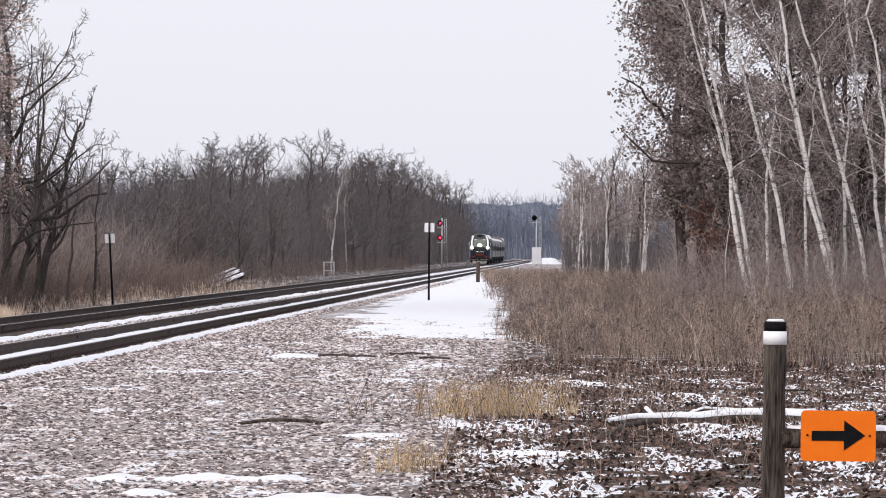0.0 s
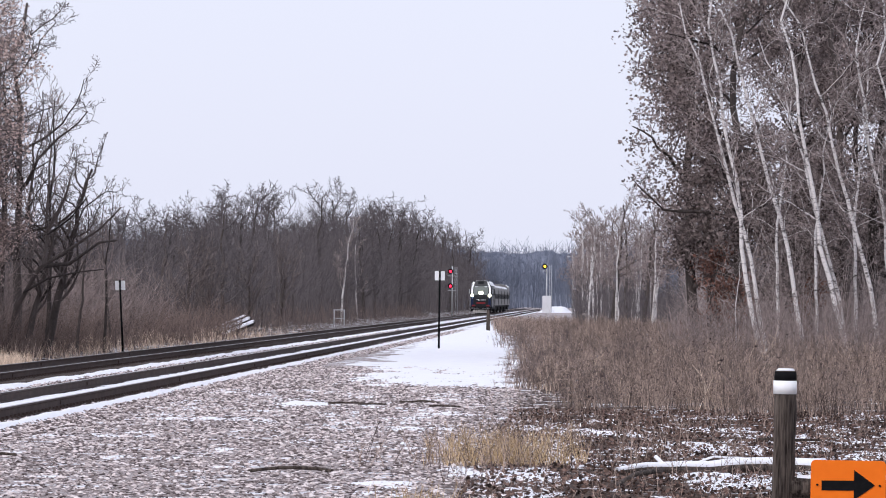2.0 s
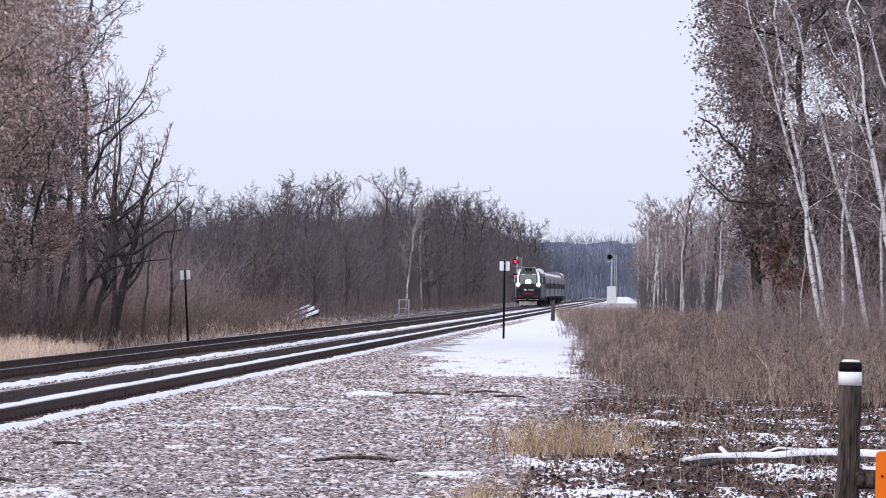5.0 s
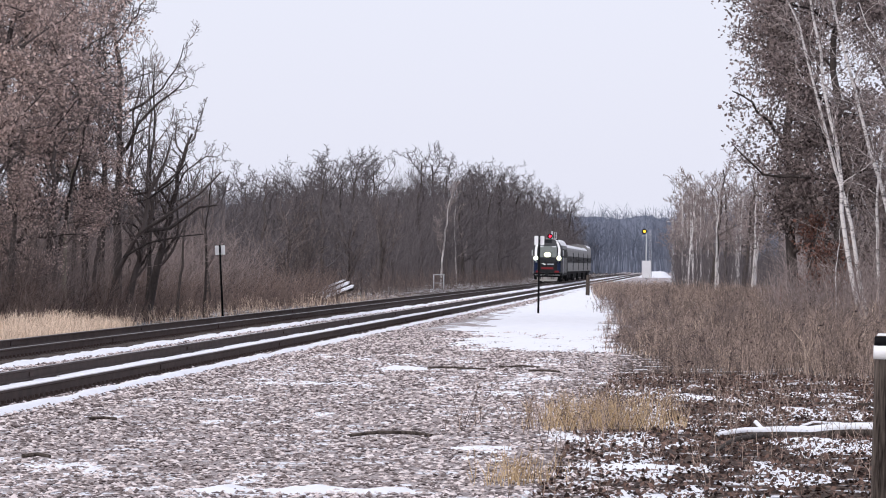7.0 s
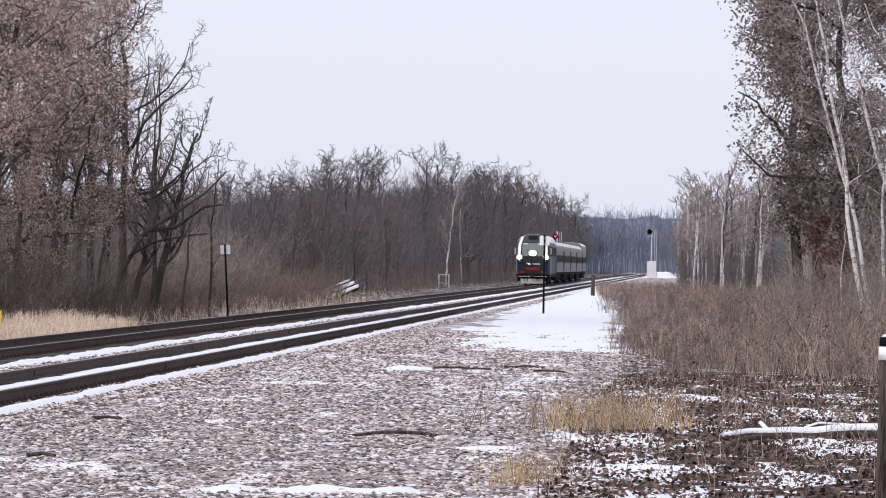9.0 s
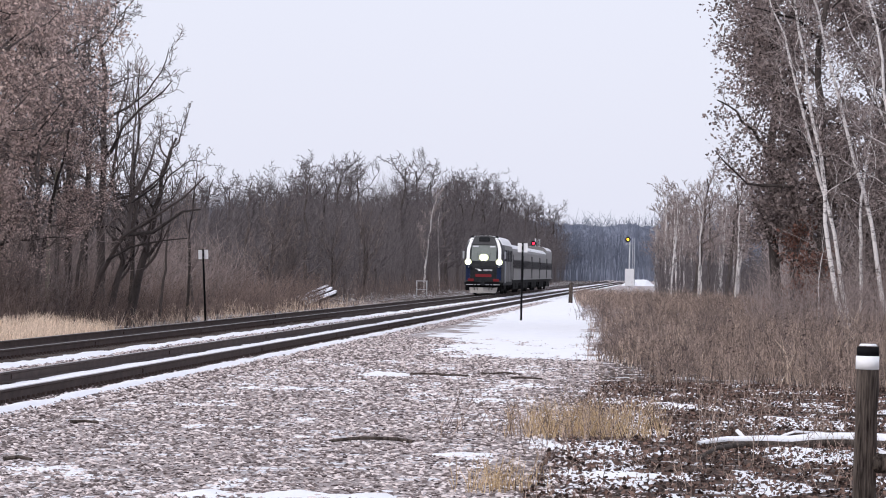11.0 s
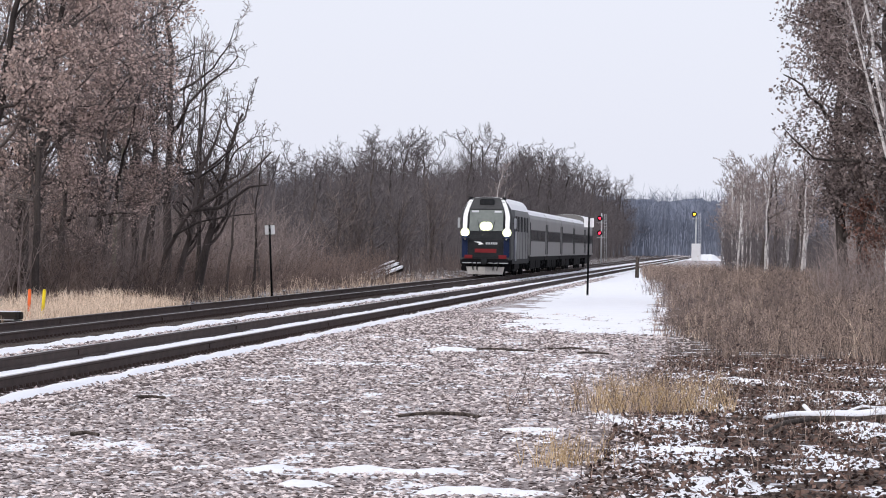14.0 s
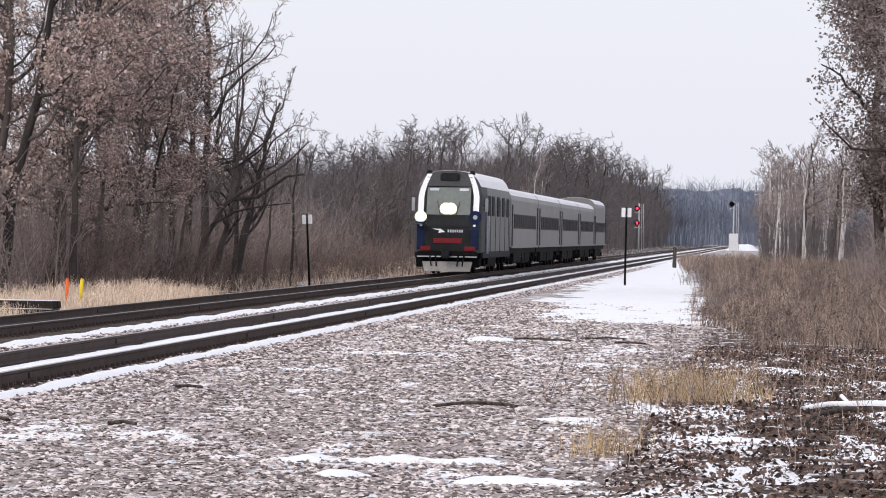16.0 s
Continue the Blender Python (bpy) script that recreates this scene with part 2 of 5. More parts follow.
def limbs(p0, p1, r0, r1, sides):
    """Tapered open tubes, many at once: arrays of ends and radii."""
    d = p1 - p0
    d = d / np.maximum(np.linalg.norm(d, axis=1, keepdims=True), 1e-6)
    ref = np.where(np.abs(d[:, 2:3]) > 0.9, [[1.0, 0, 0]], [[0, 0, 1.0]])
    u = np.cross(d, ref)
    u /= np.linalg.norm(u, axis=1, keepdims=True)
    v = np.cross(d, u)
    a = np.arange(sides) * 2 * np.pi / sides
    ring = np.cos(a)[None, :, None] * u[:, None] + np.sin(a)[None, :, None] * v[:, None]
    V = np.concatenate([p0[:, None] + ring * r0[:, None, None], p1[:, None] + ring * r1[:, None, None]], 1)
    k = np.arange(sides)
    quad = np.stack([k, (k + 1) % sides, (k + 1) % sides + sides, k + sides], 1)
    F = (np.arange(len(p0))[:, None, None] * 2 * sides + quad[None]).reshape(-1, 4)
    return V.reshape(-1, 3), F


def join(*pieces):
    V, F, k = [], [], 0
    for v, f in pieces:
        V.append(v)
        F.append(f + k)
        k += len(v)
    return np.concatenate(V), np.concatenate(F)


def flakes(rng, at, size, flat=0.0):
    """Small bent leaves, one quad each, turned at random; flat: how much they lie level."""
    n = len(at)
    a = rng.normal(size=(n, 3))
    a[:, 2] *= 1 - flat
    a /= np.linalg.norm(a, axis=1, keepdims=True)
    b = np.cross(a, rng.normal(size=(n, 3)) * [1 - flat, 1 - flat, 1] + [0, 0, 2 * flat])
    b /= np.linalg.norm(b, axis=1, keepdims=True)
    s = (size * rng.uniform(0.6, 1.4, n))[:, None]
    V = np.stack([at - a * s * 0.5, at + b * s * 0.32, at + a * s * 0.5, at - b * s * 0.32], 1).reshape(-1, 3)
    return V, np.arange(4 * n).reshape(n, 4)


def stalks(rng, at, h, r, twigs, lean=0.18, sides=3, spread=0.17):
    """Dry upright stems with side twigs."""
    n = len(at)

    def aside(width):
        return np.clip(rng.normal(0, width, n), -1.7 * width, 1.7 * width) * h

    top = at + np.stack([aside(lean), aside(lean), h], 1)
    out = [limbs(at, top, np.full(n, r), np.full(n, r * 0.4), sides)]
    for _ in range(twigs):
        f = rng.uniform(0.3, 0.95, n)[:, None]
        p = at + (top - at) * f
        q = p + np.stack([aside(spread), aside(spread), rng.uniform(0.02, 2 * spread, n) * h], 1)
        out.append(limbs(p, q, np.full(n, r * 0.6), np.full(n, r * 0.25), sides))
    return join(*out)


# ---- ground ----
NEAR_X, FAR_X, RAIL_TOP = -10.19, -14.11, 0.22


def ease(a, b, v):
    k = min(1.0, max(0.0, (v - a) / (b - a)))
    return k * k * (3 - 2 * k)


def ground_z(x, y):
    z = -0.25 * ease(-16.5, -18.5, x)
    z += 3.5 * ease(-40, -80, x) * ease(260, 420, y)
    z += 9.0 * ease(1100, 1900, y)
    z += 3.0 * ease(12, 40, x) * ease(150, 260, y)
    return z


def build_ground():
    xs = [-2600, -1400, -700, -350, -200, -130, -100, -85, -75, -66, -58, -50, -44, -39, -34, -28, -23, -20, -18.5, -17.5, -16.5, -12, -6, 0, 5, 12, 18, 25, 32, 40, 60, 100, 200, 400, 900, 1700, 2600]
    ys = [-400, -100, -30, 0, 15, 30, 50, 80, 120, 160, 200, 220, 240, 260, 280, 300, 330, 400, 500, 650, 800, 950, 1100, 1250, 1400, 1550, 1700, 1900, 2400, 3400]
    V = [(x, y, ground_z(x, y)) for y in ys for x in xs]
    w = len(xs)
    F = [(j * w + i, j * w + i + 1, (j + 1) * w + i + 1, (j + 1) * w + i) for j in range(len(ys) - 1) for i in range(w - 1)]
    ob = new("ground", mesh_of("ground", V, F, ground_material(), True))
    tagged(ob, "wintry ground of crushed stone, soil and thin snow", "ground", kind="structure")


build_ground()


def stones(rng, x, y, z, size):
    """Broken stones, each an uneven squat octahedron."""
    n = len(x)
    base = np.array([(1, 0, 0), (0, 1, 0), (-1, 0, 0), (0, -1, 0), (0, 0, 1), (0, 0, -1)], float)
    tri = np.array([(0, 1, 4), (1, 2, 4), (2, 3, 4), (3, 0, 4), (1, 0, 5), (2, 1, 5), (3, 2, 5), (0, 3, 5)])
    b = base[None] * rng.uniform(0.6, 1.35, (n, 6, 1)) * np.array([1.15, 1.15, 0.42]) + rng.normal(0, 0.16, (n, 6, 3))
    a = rng.uniform(0, 2 * np.pi, n)
    c, s = np.cos(a)[:, None], np.sin(a)[:, None]
    b = np.stack([b[..., 0] * c - b[..., 1] * s, b[..., 0] * s + b[..., 1] * c, b[..., 2]], -1) * size[:, None, None]
    V = b + np.stack([x, y, z], 1)[:, None]
    return V.reshape(-1, 3), (np.arange(n)[:, None, None] * 6 + tri[None]).reshape(-1, 3)


def gravel():
    rng = np.random.default_rng(5)
    y = 30 + 105 * rng.random(84000) ** 1.7
    x = rng.uniform(-12.4, 0.3, len(y))
    keep = (x > -0.19 * y - 0.5) & (x < -0.9 + rng.normal(0, 0.55, len(y)) - 0.012 * (y - 60))
    x, y = x[keep], y[keep]
    V, F = stones(rng, x, y, np.full(len(x), 0.008), rng.uniform(0.014, 0.036, len(x)) * (1 + (y - 30) / 170))
    tagged(new("gravel", mesh_of("gravel", V, F, STONE)), "grey and pinkish crushed stone scattered over the verge", "gravel", kind="stuff")
    y = 45 + 260 * rng.random(26000) ** 1.5
    x = np.where(rng.random(len(y)) < 0.6, rng.uniform(-13.3, -10.95, len(y)), rng.uniform(-9.4, -8.0, len(y)))
    V, F = stones(rng, x, y, np.full(len(x), 0.03), rng.uniform(0.025, 0.05, len(x)))
    tagged(new("track_ballast", mesh_of("track_ballast", V, F, STONE)), "broken ballast stone beside and between the tracks", "ballast", kind="stuff")


gravel()


# ---- snow ----
def snow_sheet(name, inside, x0, x1, y0, y1, dx, dy, height, label, seed, z=0.0, rag=1.0, slope=0.07):
    """A thin snow cover with a ragged edge: inside(x, y) is above 0 within it."""
    nx, ny = int((x1 - x0) / dx) + 1, int((y1 - y0) / dy) + 1
    V, idx, F = [], {}, []
    lev = {}
    for j in range(ny):
        for i in range(nx):
            x, y = x0 + i * dx, y0 + j * dy
            k = inside(x, y) + rag * (0.6 * noise.noise((x * 0.9, y * 0.22, seed)) + 0.5 * noise.noise((x * 2.6, y * 0.7, seed + 7)) + 0.3 * noise.noise((x * 7, y * 2, seed + 9)))
            lev[i, j] = k

    def vert(i, j):
        if (i, j) not in idx:
            x, y = x0 + i * dx, y0 + j * dy
            k = lev[i, j]
            idx[i, j] = len(V)
            V.append((x + 0.3 * dx * noise.noise((x * 7, y * 3, seed)), y, z + max(-0.05, min(height, slope * k)) + 0.3 * height * min(1.0, max(0.0, 3 * k)) * noise.noise((x * 1.7, y * 0.6, seed + 3))))
        return idx[i, j]

    for j in range(ny - 1):
        for i in range(nx - 1):
            c = ((i, j), (i + 1, j), (i + 1, j + 1), (i, j + 1))
            if max(lev[q] for q in c) > 0:
                F.append([vert(*q) for q in c])
    if F:
        return tagged(new(name, mesh_of(name, V, F, SNOW, True)), label, "snow", kind="structure")


def brush_edge(y):
    """The brush's edge towards the line."""
    k = float(np.interp(y, [60, 81, 105, 257, 378, 700], [0.4, -0.24, -1.5, -4.7, -7.4, -9.0]))
    return k + 0.3 * math.sin(y * 0.35) + 0.25 * math.sin(y * 0.83 + 1)


def strip(y):
    mid_r, mid_l = brush_edge(y) + 0.3, float(np.interp(y, [95, 112, 185, 380], [-3.0, -5.8, -7.6, -8.6]))
    return mid_l, mid_r


def in_strip(x, y):
    a, b = strip(y)
    return 0.12 + 0.6 * min(x - a, b - x, 1.0) * ease(92, 112, y) - 1.3 * (1 - ease(92, 110, y))


snow_sheet("snow_strip", in_strip, -9.2, 0.6, 88, 420, 0.2, 0.9, 0.07, "wide strip of trodden snow along the verge", 2, 0.0, 1.5, 0.05)
for y0, y1, x0, x1, h, sd in ((38.7, 40.5, -4.9, -1.5, 0.12, 11), (48.0, 49.8, -2.65, -1.75, 0.09, 12), (50.9, 52.3, -1.9, 0.1, 0.1, 13), (51.0, 53.0, 0.3, 2.8, 0.12, 20),
                              (43.6, 45.0, -1.5, 0.6, 0.07, 15), (66, 71, -0.9, 1.2, 0.08, 18), (35.8, 37.0, -2.9, -1.2, 0.07, 19), (84, 88, -6.4, -4.6, 0.05, 17), (36.6, 37.6, -3.9, -3.1, 0.05, 16)):
    def blob(x, y, q=(x0, x1, y0, y1)):
        u, v = (2 * x - q[0] - q[1]) / (q[1] - q[0]), (2 * y - q[2] - q[3]) / (q[3] - q[2])
        return 0.42 - 0.9 * (u * u + v * v)
    snow_sheet("snow_patch", blob, x0 - 0.6, x1 + 0.6, y0 - 1, y1 + 1, 0.05, 0.1, h, "small melting snow patch on the verge", sd, 0.0, 0.85, 0.1)


def litter_snow(x, y):
    return -0.1 - 0.5 * (1 - ease(-1.9, -0.9, x)) - 0.2 * ease(68, 82, y) - 0.14 * ease(48, 41, y) * ease(0.6, 1.6, x)


snow_sheet("thin_snow", litter_snow, -2.4, 7.0, 31, 84, 0.065, 0.17, 0.045, "thin broken snow between fallen leaves", 61, 0.004, 1.25, 0.05)


def verge_snow(x, y):
    return -0.47 + 0.2 * ease(58, 80, y) + 0.14 * ease(-4.5, -6.5, x) * ease(52, 46, y)


snow_sheet("snow_traces", verge_snow, -9.5, -1.8, 34, 100, 0.08, 0.22, 0.035, "traces of snow on the gravel", 64, 0.004, 1.2, 0.03)


def rail_snow(name, mid, half, seed, gap, rag):
    def inside(x, y):
        return 1.0 - abs(x - mid) / half - gap
    return snow_sheet(name, inside, mid - half - 0.2, mid + half + 0.2, 40, 860, 0.08, 1.1, 0.06, "line of snow lying along the rails", seed, 0.035, rag)


rail_snow("snow_line", NEAR_X + 1.27, 0.15, 21, 0.0, 0.8)
rail_snow("snow_line", NEAR_X, 0.66, 22, 0.0, 0.35)
rail_snow("snow_line", -12.75, 0.3, 23, 0.1, 1.0)
rail_snow("snow_line", FAR_X, 0.6, 24, 0.55, 1.2)
rail_snow("snow_line", FAR_X - 1.7, 0.4, 26, 0.35, 1.0)


# ---- railway ----
def rail(x, y0, y1, top):
    half = [(0.037, 0.0), (0.037, -0.03), (0.012, -0.048), (0.009, -0.15), (0.075, -0.172), (0.075, -0.186)]
    prof = half + [(-a, b) for a, b in reversed(half)]
    ys = np.linspace(y0, y1, 60)
    V = [(x + a, float(y), top + b) for y in ys for a, b in prof]
    m = len(prof)
    F = [(j * m + i, j * m + (i + 1) % m, (j + 1) * m + (i + 1) % m, (j + 1) * m + i) for j in range(len(ys) - 1) for i in range(m) if i != m - 1]
    body = mesh_of("rail", V, F, RAIL_STEEL)
    return new("rail", body)


def railway(mid, y0, y1, label, lift=0.0):
    track = tagged(new("track"), label, "railway track", kind="structure")
    top = RAIL_TOP + lift
    for s in (-1, 1):
        ob = rail(mid + s * 0.752, y0, y1, top)
        child(ob, track)
        box("rail_head", (mid + s * 0.752 - 0.034, y0, top - 0.001), (mid + s * 0.752 + 0.034, y1, top + 0.004), RAIL_HEAD, ob, 0, "polished running surface")
        for k in range(7):
            box("joint_bar", (mid + s * 0.752 - 0.033, 53.5 + 23.8 * k + 3 * s, top - 0.135), (mid + s * 0.752 + 0.033, 54.4 + 23.8 * k + 3 * s, top - 0.05), RAIL_STEEL, ob, 0.012, "bolted joint bar")
    rng = random.Random(int(abs(mid) * 10))
    bm = bmesh.new()
    bmesh.ops.create_cube(bm, size=1, matrix=Matrix.Diagonal((2.6, 0.23, 0.16, 1)))
    bmesh.ops.bevel(bm, geom=bm.edges[:], offset=0.012, segments=1, affect="EDGES")
    first = part("tie", bm, TIE_WOOD, track)
    tie_me = first.data
    for k in range(260):
        ob = first if k == 0 else child(new("tie", tie_me), track)
        ob.location = (mid + rng.uniform(-0.04, 0.04), 42 + k * 0.53, lift - 0.045 + rng.uniform(-0.012, 0.01))
        ob.rotation_euler = (0, 0, rng.uniform(-0.015, 0.015))
    pieces = []
    cube = np.array([(x, y, z) for x in (-1.3, 1.3) for y in (-0.115, 0.115) for z in (-0.08, 0.08)])
    fc = np.array([(0, 1, 3, 2), (4, 6, 7, 5), (0, 4, 5, 1), (2, 3, 7, 6), (1, 5, 7, 3), (0, 2, 6, 4)])
    for k in range(400):
        pieces.append((cube + [mid, 180.5 + k * 0.53, lift - 0.045 + rng.uniform(-0.012, 0.01)], fc))
    child(tagged(new("far_ties", mesh_of("far_ties", *join(*pieces), TIE_WOOD)), kind="stuff"), track)
    # tie plates and spikes under the rail that faces the verge
    bm = bmesh.new()
    bmesh.ops.create_cube(bm, size=1, matrix=Matrix.Diagonal((0.36, 0.19, 0.03, 1)))
    for q in (-0.1, 0.1):
        bmesh.ops.create_cube(bm, size=1, matrix=Matrix.Translation((0.11, q * 0.6, 0.03)) @ Matrix.Diagonal((0.05, 0.04, 0.05, 1)))
    plate = part("tie_plate", bm, RAIL_STEEL, track)
    for k in range(260):
        ob = plate if k == 0 else child(new("tie_plate", plate.data), track)
        ob.location = (mid + 0.752, 42 + k * 0.53, lift + 0.04)
    return track


railway(NEAR_X, 22, 1350, "near railway track of rusty rails on snowy ties")
railway(FAR_X, 22, 1350, "far railway track of rusty rails on snowy ties", 0.06)


# ---- train ----
def loft(name, rings, mat, parent, label="", caps=True):
    m = len(rings[0])
    V = [p for r in rings for p in r]
    F = [(j * m + i, (j + 1) * m + i, (j + 1) * m + (i + 1) % m, j * m + (i + 1) % m) for j in range(len(rings) - 1) for i in range(m)]
    if caps:
        F += [tuple(range(m)), tuple(reversed(range((len(rings) - 1) * m, len(rings) * m)))]
    ob = child(new(name, mesh_of(name, V, F, mat)), parent, label)
    return ob


def hull(half, zb, zt, shoulder, drop):
    """Cross-section of a carbody, from the lower left sill over the roof: x, z."""
    side = [(half, zb), (half, zt - drop)]
    arc = [(half - shoulder * (1 - math.cos(a)), zt - drop + drop * math.sin(a)) for a in (0.35, 0.75, 1.15)]
    top = [(half - shoulder, zt), (half * 0.25, zt + 0.05)]
    r = side + arc + top
    return [(-x, z) for x, z in r] + [(x, z) for x, z in reversed(r)]


def nose_back(z):
    """How far the face lies behind the coupler's plane at height z."""
    return 0.12 + (0.05 * (1.3 - z) if z < 1.3 else 0) + (0.34 * (z - 1.95) ** 1.25 if z > 1.95 else 0)


def bogie(parent, y, axles=(-1.4, 1.4), wheel_r=0.53):
    frame_ob = box("bogie", (-1.15, y - 1.9, 0.42), (1.15, y + 1.9, 0.85), BLACK, parent, 0.06)
    for a in axles:
        for s in (-1, 1):
            w = tube("wheel", (s * 0.72, y + a, wheel_r), (s * 0.86, y + a, wheel_r), wheel_r, wheel_r, BLACK, frame_ob, 20)
            tube("axle_box", (s * 1.16, y + a, wheel_r), (s * 1.3, y + a, wheel_r), 0.17, 0.15, BLACK, frame_ob, 10)
            tube("spring", (s * 1.08, y + a + 0.45, 0.45), (s * 1.08, y + a + 0.45, 0.95), 0.12, 0.12, BLACK, frame_ob, 8)
    return frame_ob


def round_lamp(name, x, z, r, mat, parent, label, y=None):
    y = nose_back(z) - 0.07 if y is None else y
    rim = tube(name, (x, y + 0.12, z), (x, y, z), r * 1.3, r * 1.25, CHARCOAL, parent, 18, label)
    if mat == LAMP_ON:
        # oversized glowing disc added behind the lens to stand for its glare
        wide = 1.8 if name == "headlight" else 1.55
        tube("glare_disc", (x, y + 0.03, z), (x, y - 0.015, z), r * wide, r * wide * 0.9, GLARE_ON, rim, 26, "glowing disc added for the lamp's glare")
    tube("lens", (x, y + 0.02, z), (x, y - 0.03, z), r, r * 0.92, mat, rim, 18, "bright round lens")
    return rim


def face_panel(name, outline, mat, parent, off=0.012, label=""):
    """A panel that follows the sloping face: outline in x, z, thick by 4 cm."""
    bm = bmesh.new()
    front = [bm.verts.new((x, nose_back(z) - off, z)) for x, z in outline]
    back = [bm.verts.new((x, nose_back(z) + 0.03, z)) for x, z in outline]
    bm.faces.new(front)
    for i in range(len(front)):
        j = (i + 1) % len(front)
        bm.faces.new((front[i], back[i], back[j], front[j]))
    bmesh.ops.recalc_face_normals(bm, faces=bm.faces[:])
    bmesh.ops.triangulate(bm, faces=bm.faces[:])
    return part(name, bm, mat, parent, label)


def bands(x0, x1, zs):
    """Outline of an upright panel with steps in height, so that it bends with the face."""
    return [(x0(z), z) for z in zs] + [(x1(z), z) for z in reversed(zs)]


SHUTTERS = []


def locomotive(label, cab_paint, lamp):
    L = 21.8
    loco = empty("locomotive", Matrix(), label, "locomotive", "train")
    ring = hull(1.47, 0.95, 4.5, 0.62, 1.0)

    def sect(y, k, pinch, low=0.0):
        # the front rounds off towards the roof
        return [(x * pinch * (1 - 0.16 * k * max(0.0, z - 3.45) ** 1.5), y + k * nose_back(z), z - low) for x, z in ring]

    cab = loft("cab", [sect(0, 1, 0.93), sect(0.12, 1, 0.985), sect(0.45, 0.93, 1.0), sect(3.4, 0, 1.0), sect(4.2, 0, 1.0)], cab_paint, loco, "cab with sloping nose")
    body = loft("body", [[(x, 4.2, z) for x, z in ring], [(x, L - 0.5, z) for x, z in ring], [(x * 0.96, L - 0.25, z) for x, z in ring]], GREY_PAINT, loco, "grey machine-room body")
    roof_r = [(x * 1.004, z + 0.012) for x, z in ring if z > 3.6]
    loft("roof", [[(x * (1 - 0.15 * max(0.0, z - 3.45) ** 1.5), 0.47 + 0.93 * nose_back(z), z) for x, z in roof_r]] + [[(x, y, z) for x, z in roof_r] for y in (3.4, L - 0.6)], WHITE, loco, "white roof shoulders", caps=True)
    for y0, y1 in ((5.0, 8.2), (9.0, 12.4), (13.2, 16.6)):
        box("roof_hatch", (-0.85, y0, 4.4), (0.85, y1, 4.52), GREY_PAINT, loco, 0.04)
    for s in (-1, 1):
        # side details: cab window, cab door, grilles, sill
        box("cab_window", (s * 1.47 - 0.02, 1.75, 2.75), (s * 1.47 + 0.02, 2.75, 3.35), DARK_GLASS, loco, 0.015)
        door = box("cab_door", (s * 1.475 - 0.02, 3.2, 1.0), (s * 1.475 + 0.02, 3.95, 3.3), NAVY, loco, 0.015)
        tube("handrail", (s * 1.56, 3.08, 0.9), (s * 1.56, 3.08, 2.6), 0.02, 0.02, METAL, door, 8)
        tube("handrail", (s * 1.56, 4.08, 0.9), (s * 1.56, 4.08, 2.6), 0.02, 0.02, METAL, door, 8)
        for y0 in (4.7, 7.4, 11.2, 15.0, 18.6):
            grille = box("grille", (s * 1.475 - 0.02, y0, 2.6), (s * 1.475 + 0.02, y0 + 1.7, 3.5), CHARCOAL, loco, 0.01)
            for k in range(6):
                box("louvre", (s * 1.49 - 0.015, y0 + 0.05, 2.66 + k * 0.14), (s * 1.49 + 0.015, y0 + 1.65, 2.71 + k * 0.14), CHARCOAL, grille)
        for y0 in (6.6, 10.2, 13.6, 17.4, 20.4):
            box("panel_seam", (s * 1.472 - 0.012, y0, 1.0), (s * 1.472 + 0.012, y0 + 0.1, 3.35), CHARCOAL, loco)
        box("side_sill", (s * 1.44 - 0.06, 0.9, 0.72), (s * 1.44 + 0.06, L - 0.4, 1.0), CHARCOAL, loco, 0.02)
        box("side_mirror", (s * 1.62 - 0.07, 1.3, 2.75), (s * 1.62 + 0.07, 1.38, 3.35), METAL, loco, 0.02, "white-edged side mirror")
        tube("mirror_arm", (s * 1.4, 1.45, 3.05), (s * 1.6, 1.36, 3.05), 0.02, 0.02, BLACK, loco, 8)
        # white bands sweep from the roof down beside the windshield
        face_panel("white_band", bands(lambda z: s * (1.09 - 0.3 * max(0, z - 3.4) ** 1.5), lambda z: s * (1.34 - 0.34 * max(0, z - 3.4) ** 1.5), [4.4, 4.3, 4.2, 4.1, 4.0, 3.9, 3.8, 3.6, 3.4, 3.1, 2.9, 2.72]), WHITE, loco, 0.02, "white sweeping nose stripe")
        face_panel("corner_panel", bands(lambda z: s * 1.03, lambda z: s * 1.355, [2.68, 2.5, 2.3, 2.0, 1.7, 1.4, 1.1]), NAVY, loco, 0.012, "navy nose corner")
        round_lamp("ditch_light", s * 1.2, 2.5, 0.17, lamp, loco, "lit ditch light")
        round_lamp("marker_light", s * 1.17, 2.13, 0.06, WHITE, loco, "small marker light")
        face_panel("number_board", [(s * 0.45, 3.66), (s * 0.85, 3.66), (s * 0.85, 3.77), (s * 0.45, 3.77)], METAL, loco, 0.05, "small pale number board")
        face_panel("red_marker", [(s * 0.75, 1.02), (s * 1.2, 1.02), (s * 1.2, 1.22), (s * 0.75, 1.22)], RED, loco, 0.03)
        box("step", (s * 1.2 - 0.2, 0.5, 0.3), (s * 1.2 + 0.2, 0.9, 0.75), BLACK, loco, 0.03)
        box("air_horn", (s * 0.95 - 0.12, 1.5, 4.36), (s * 0.95 + 0.12, 1.85, 4.56), CHARCOAL, loco, 0.04)
        # disc added to stand for the lamp going out; no real shutter there
        shutter = tube("lamp_shutter", (0, -0.01, 0.3), (0, -0.03, 0.3), 0.285, 0.285, NAVY, loco, 24, "added dark disc that stands for the ditch light going out")
        tube("dark_lens", (0, -0.028, 0.3), (0, -0.045, 0.3), 0.1, 0.09, METAL, shutter, 14)
        SHUTTERS.append((shutter, s))
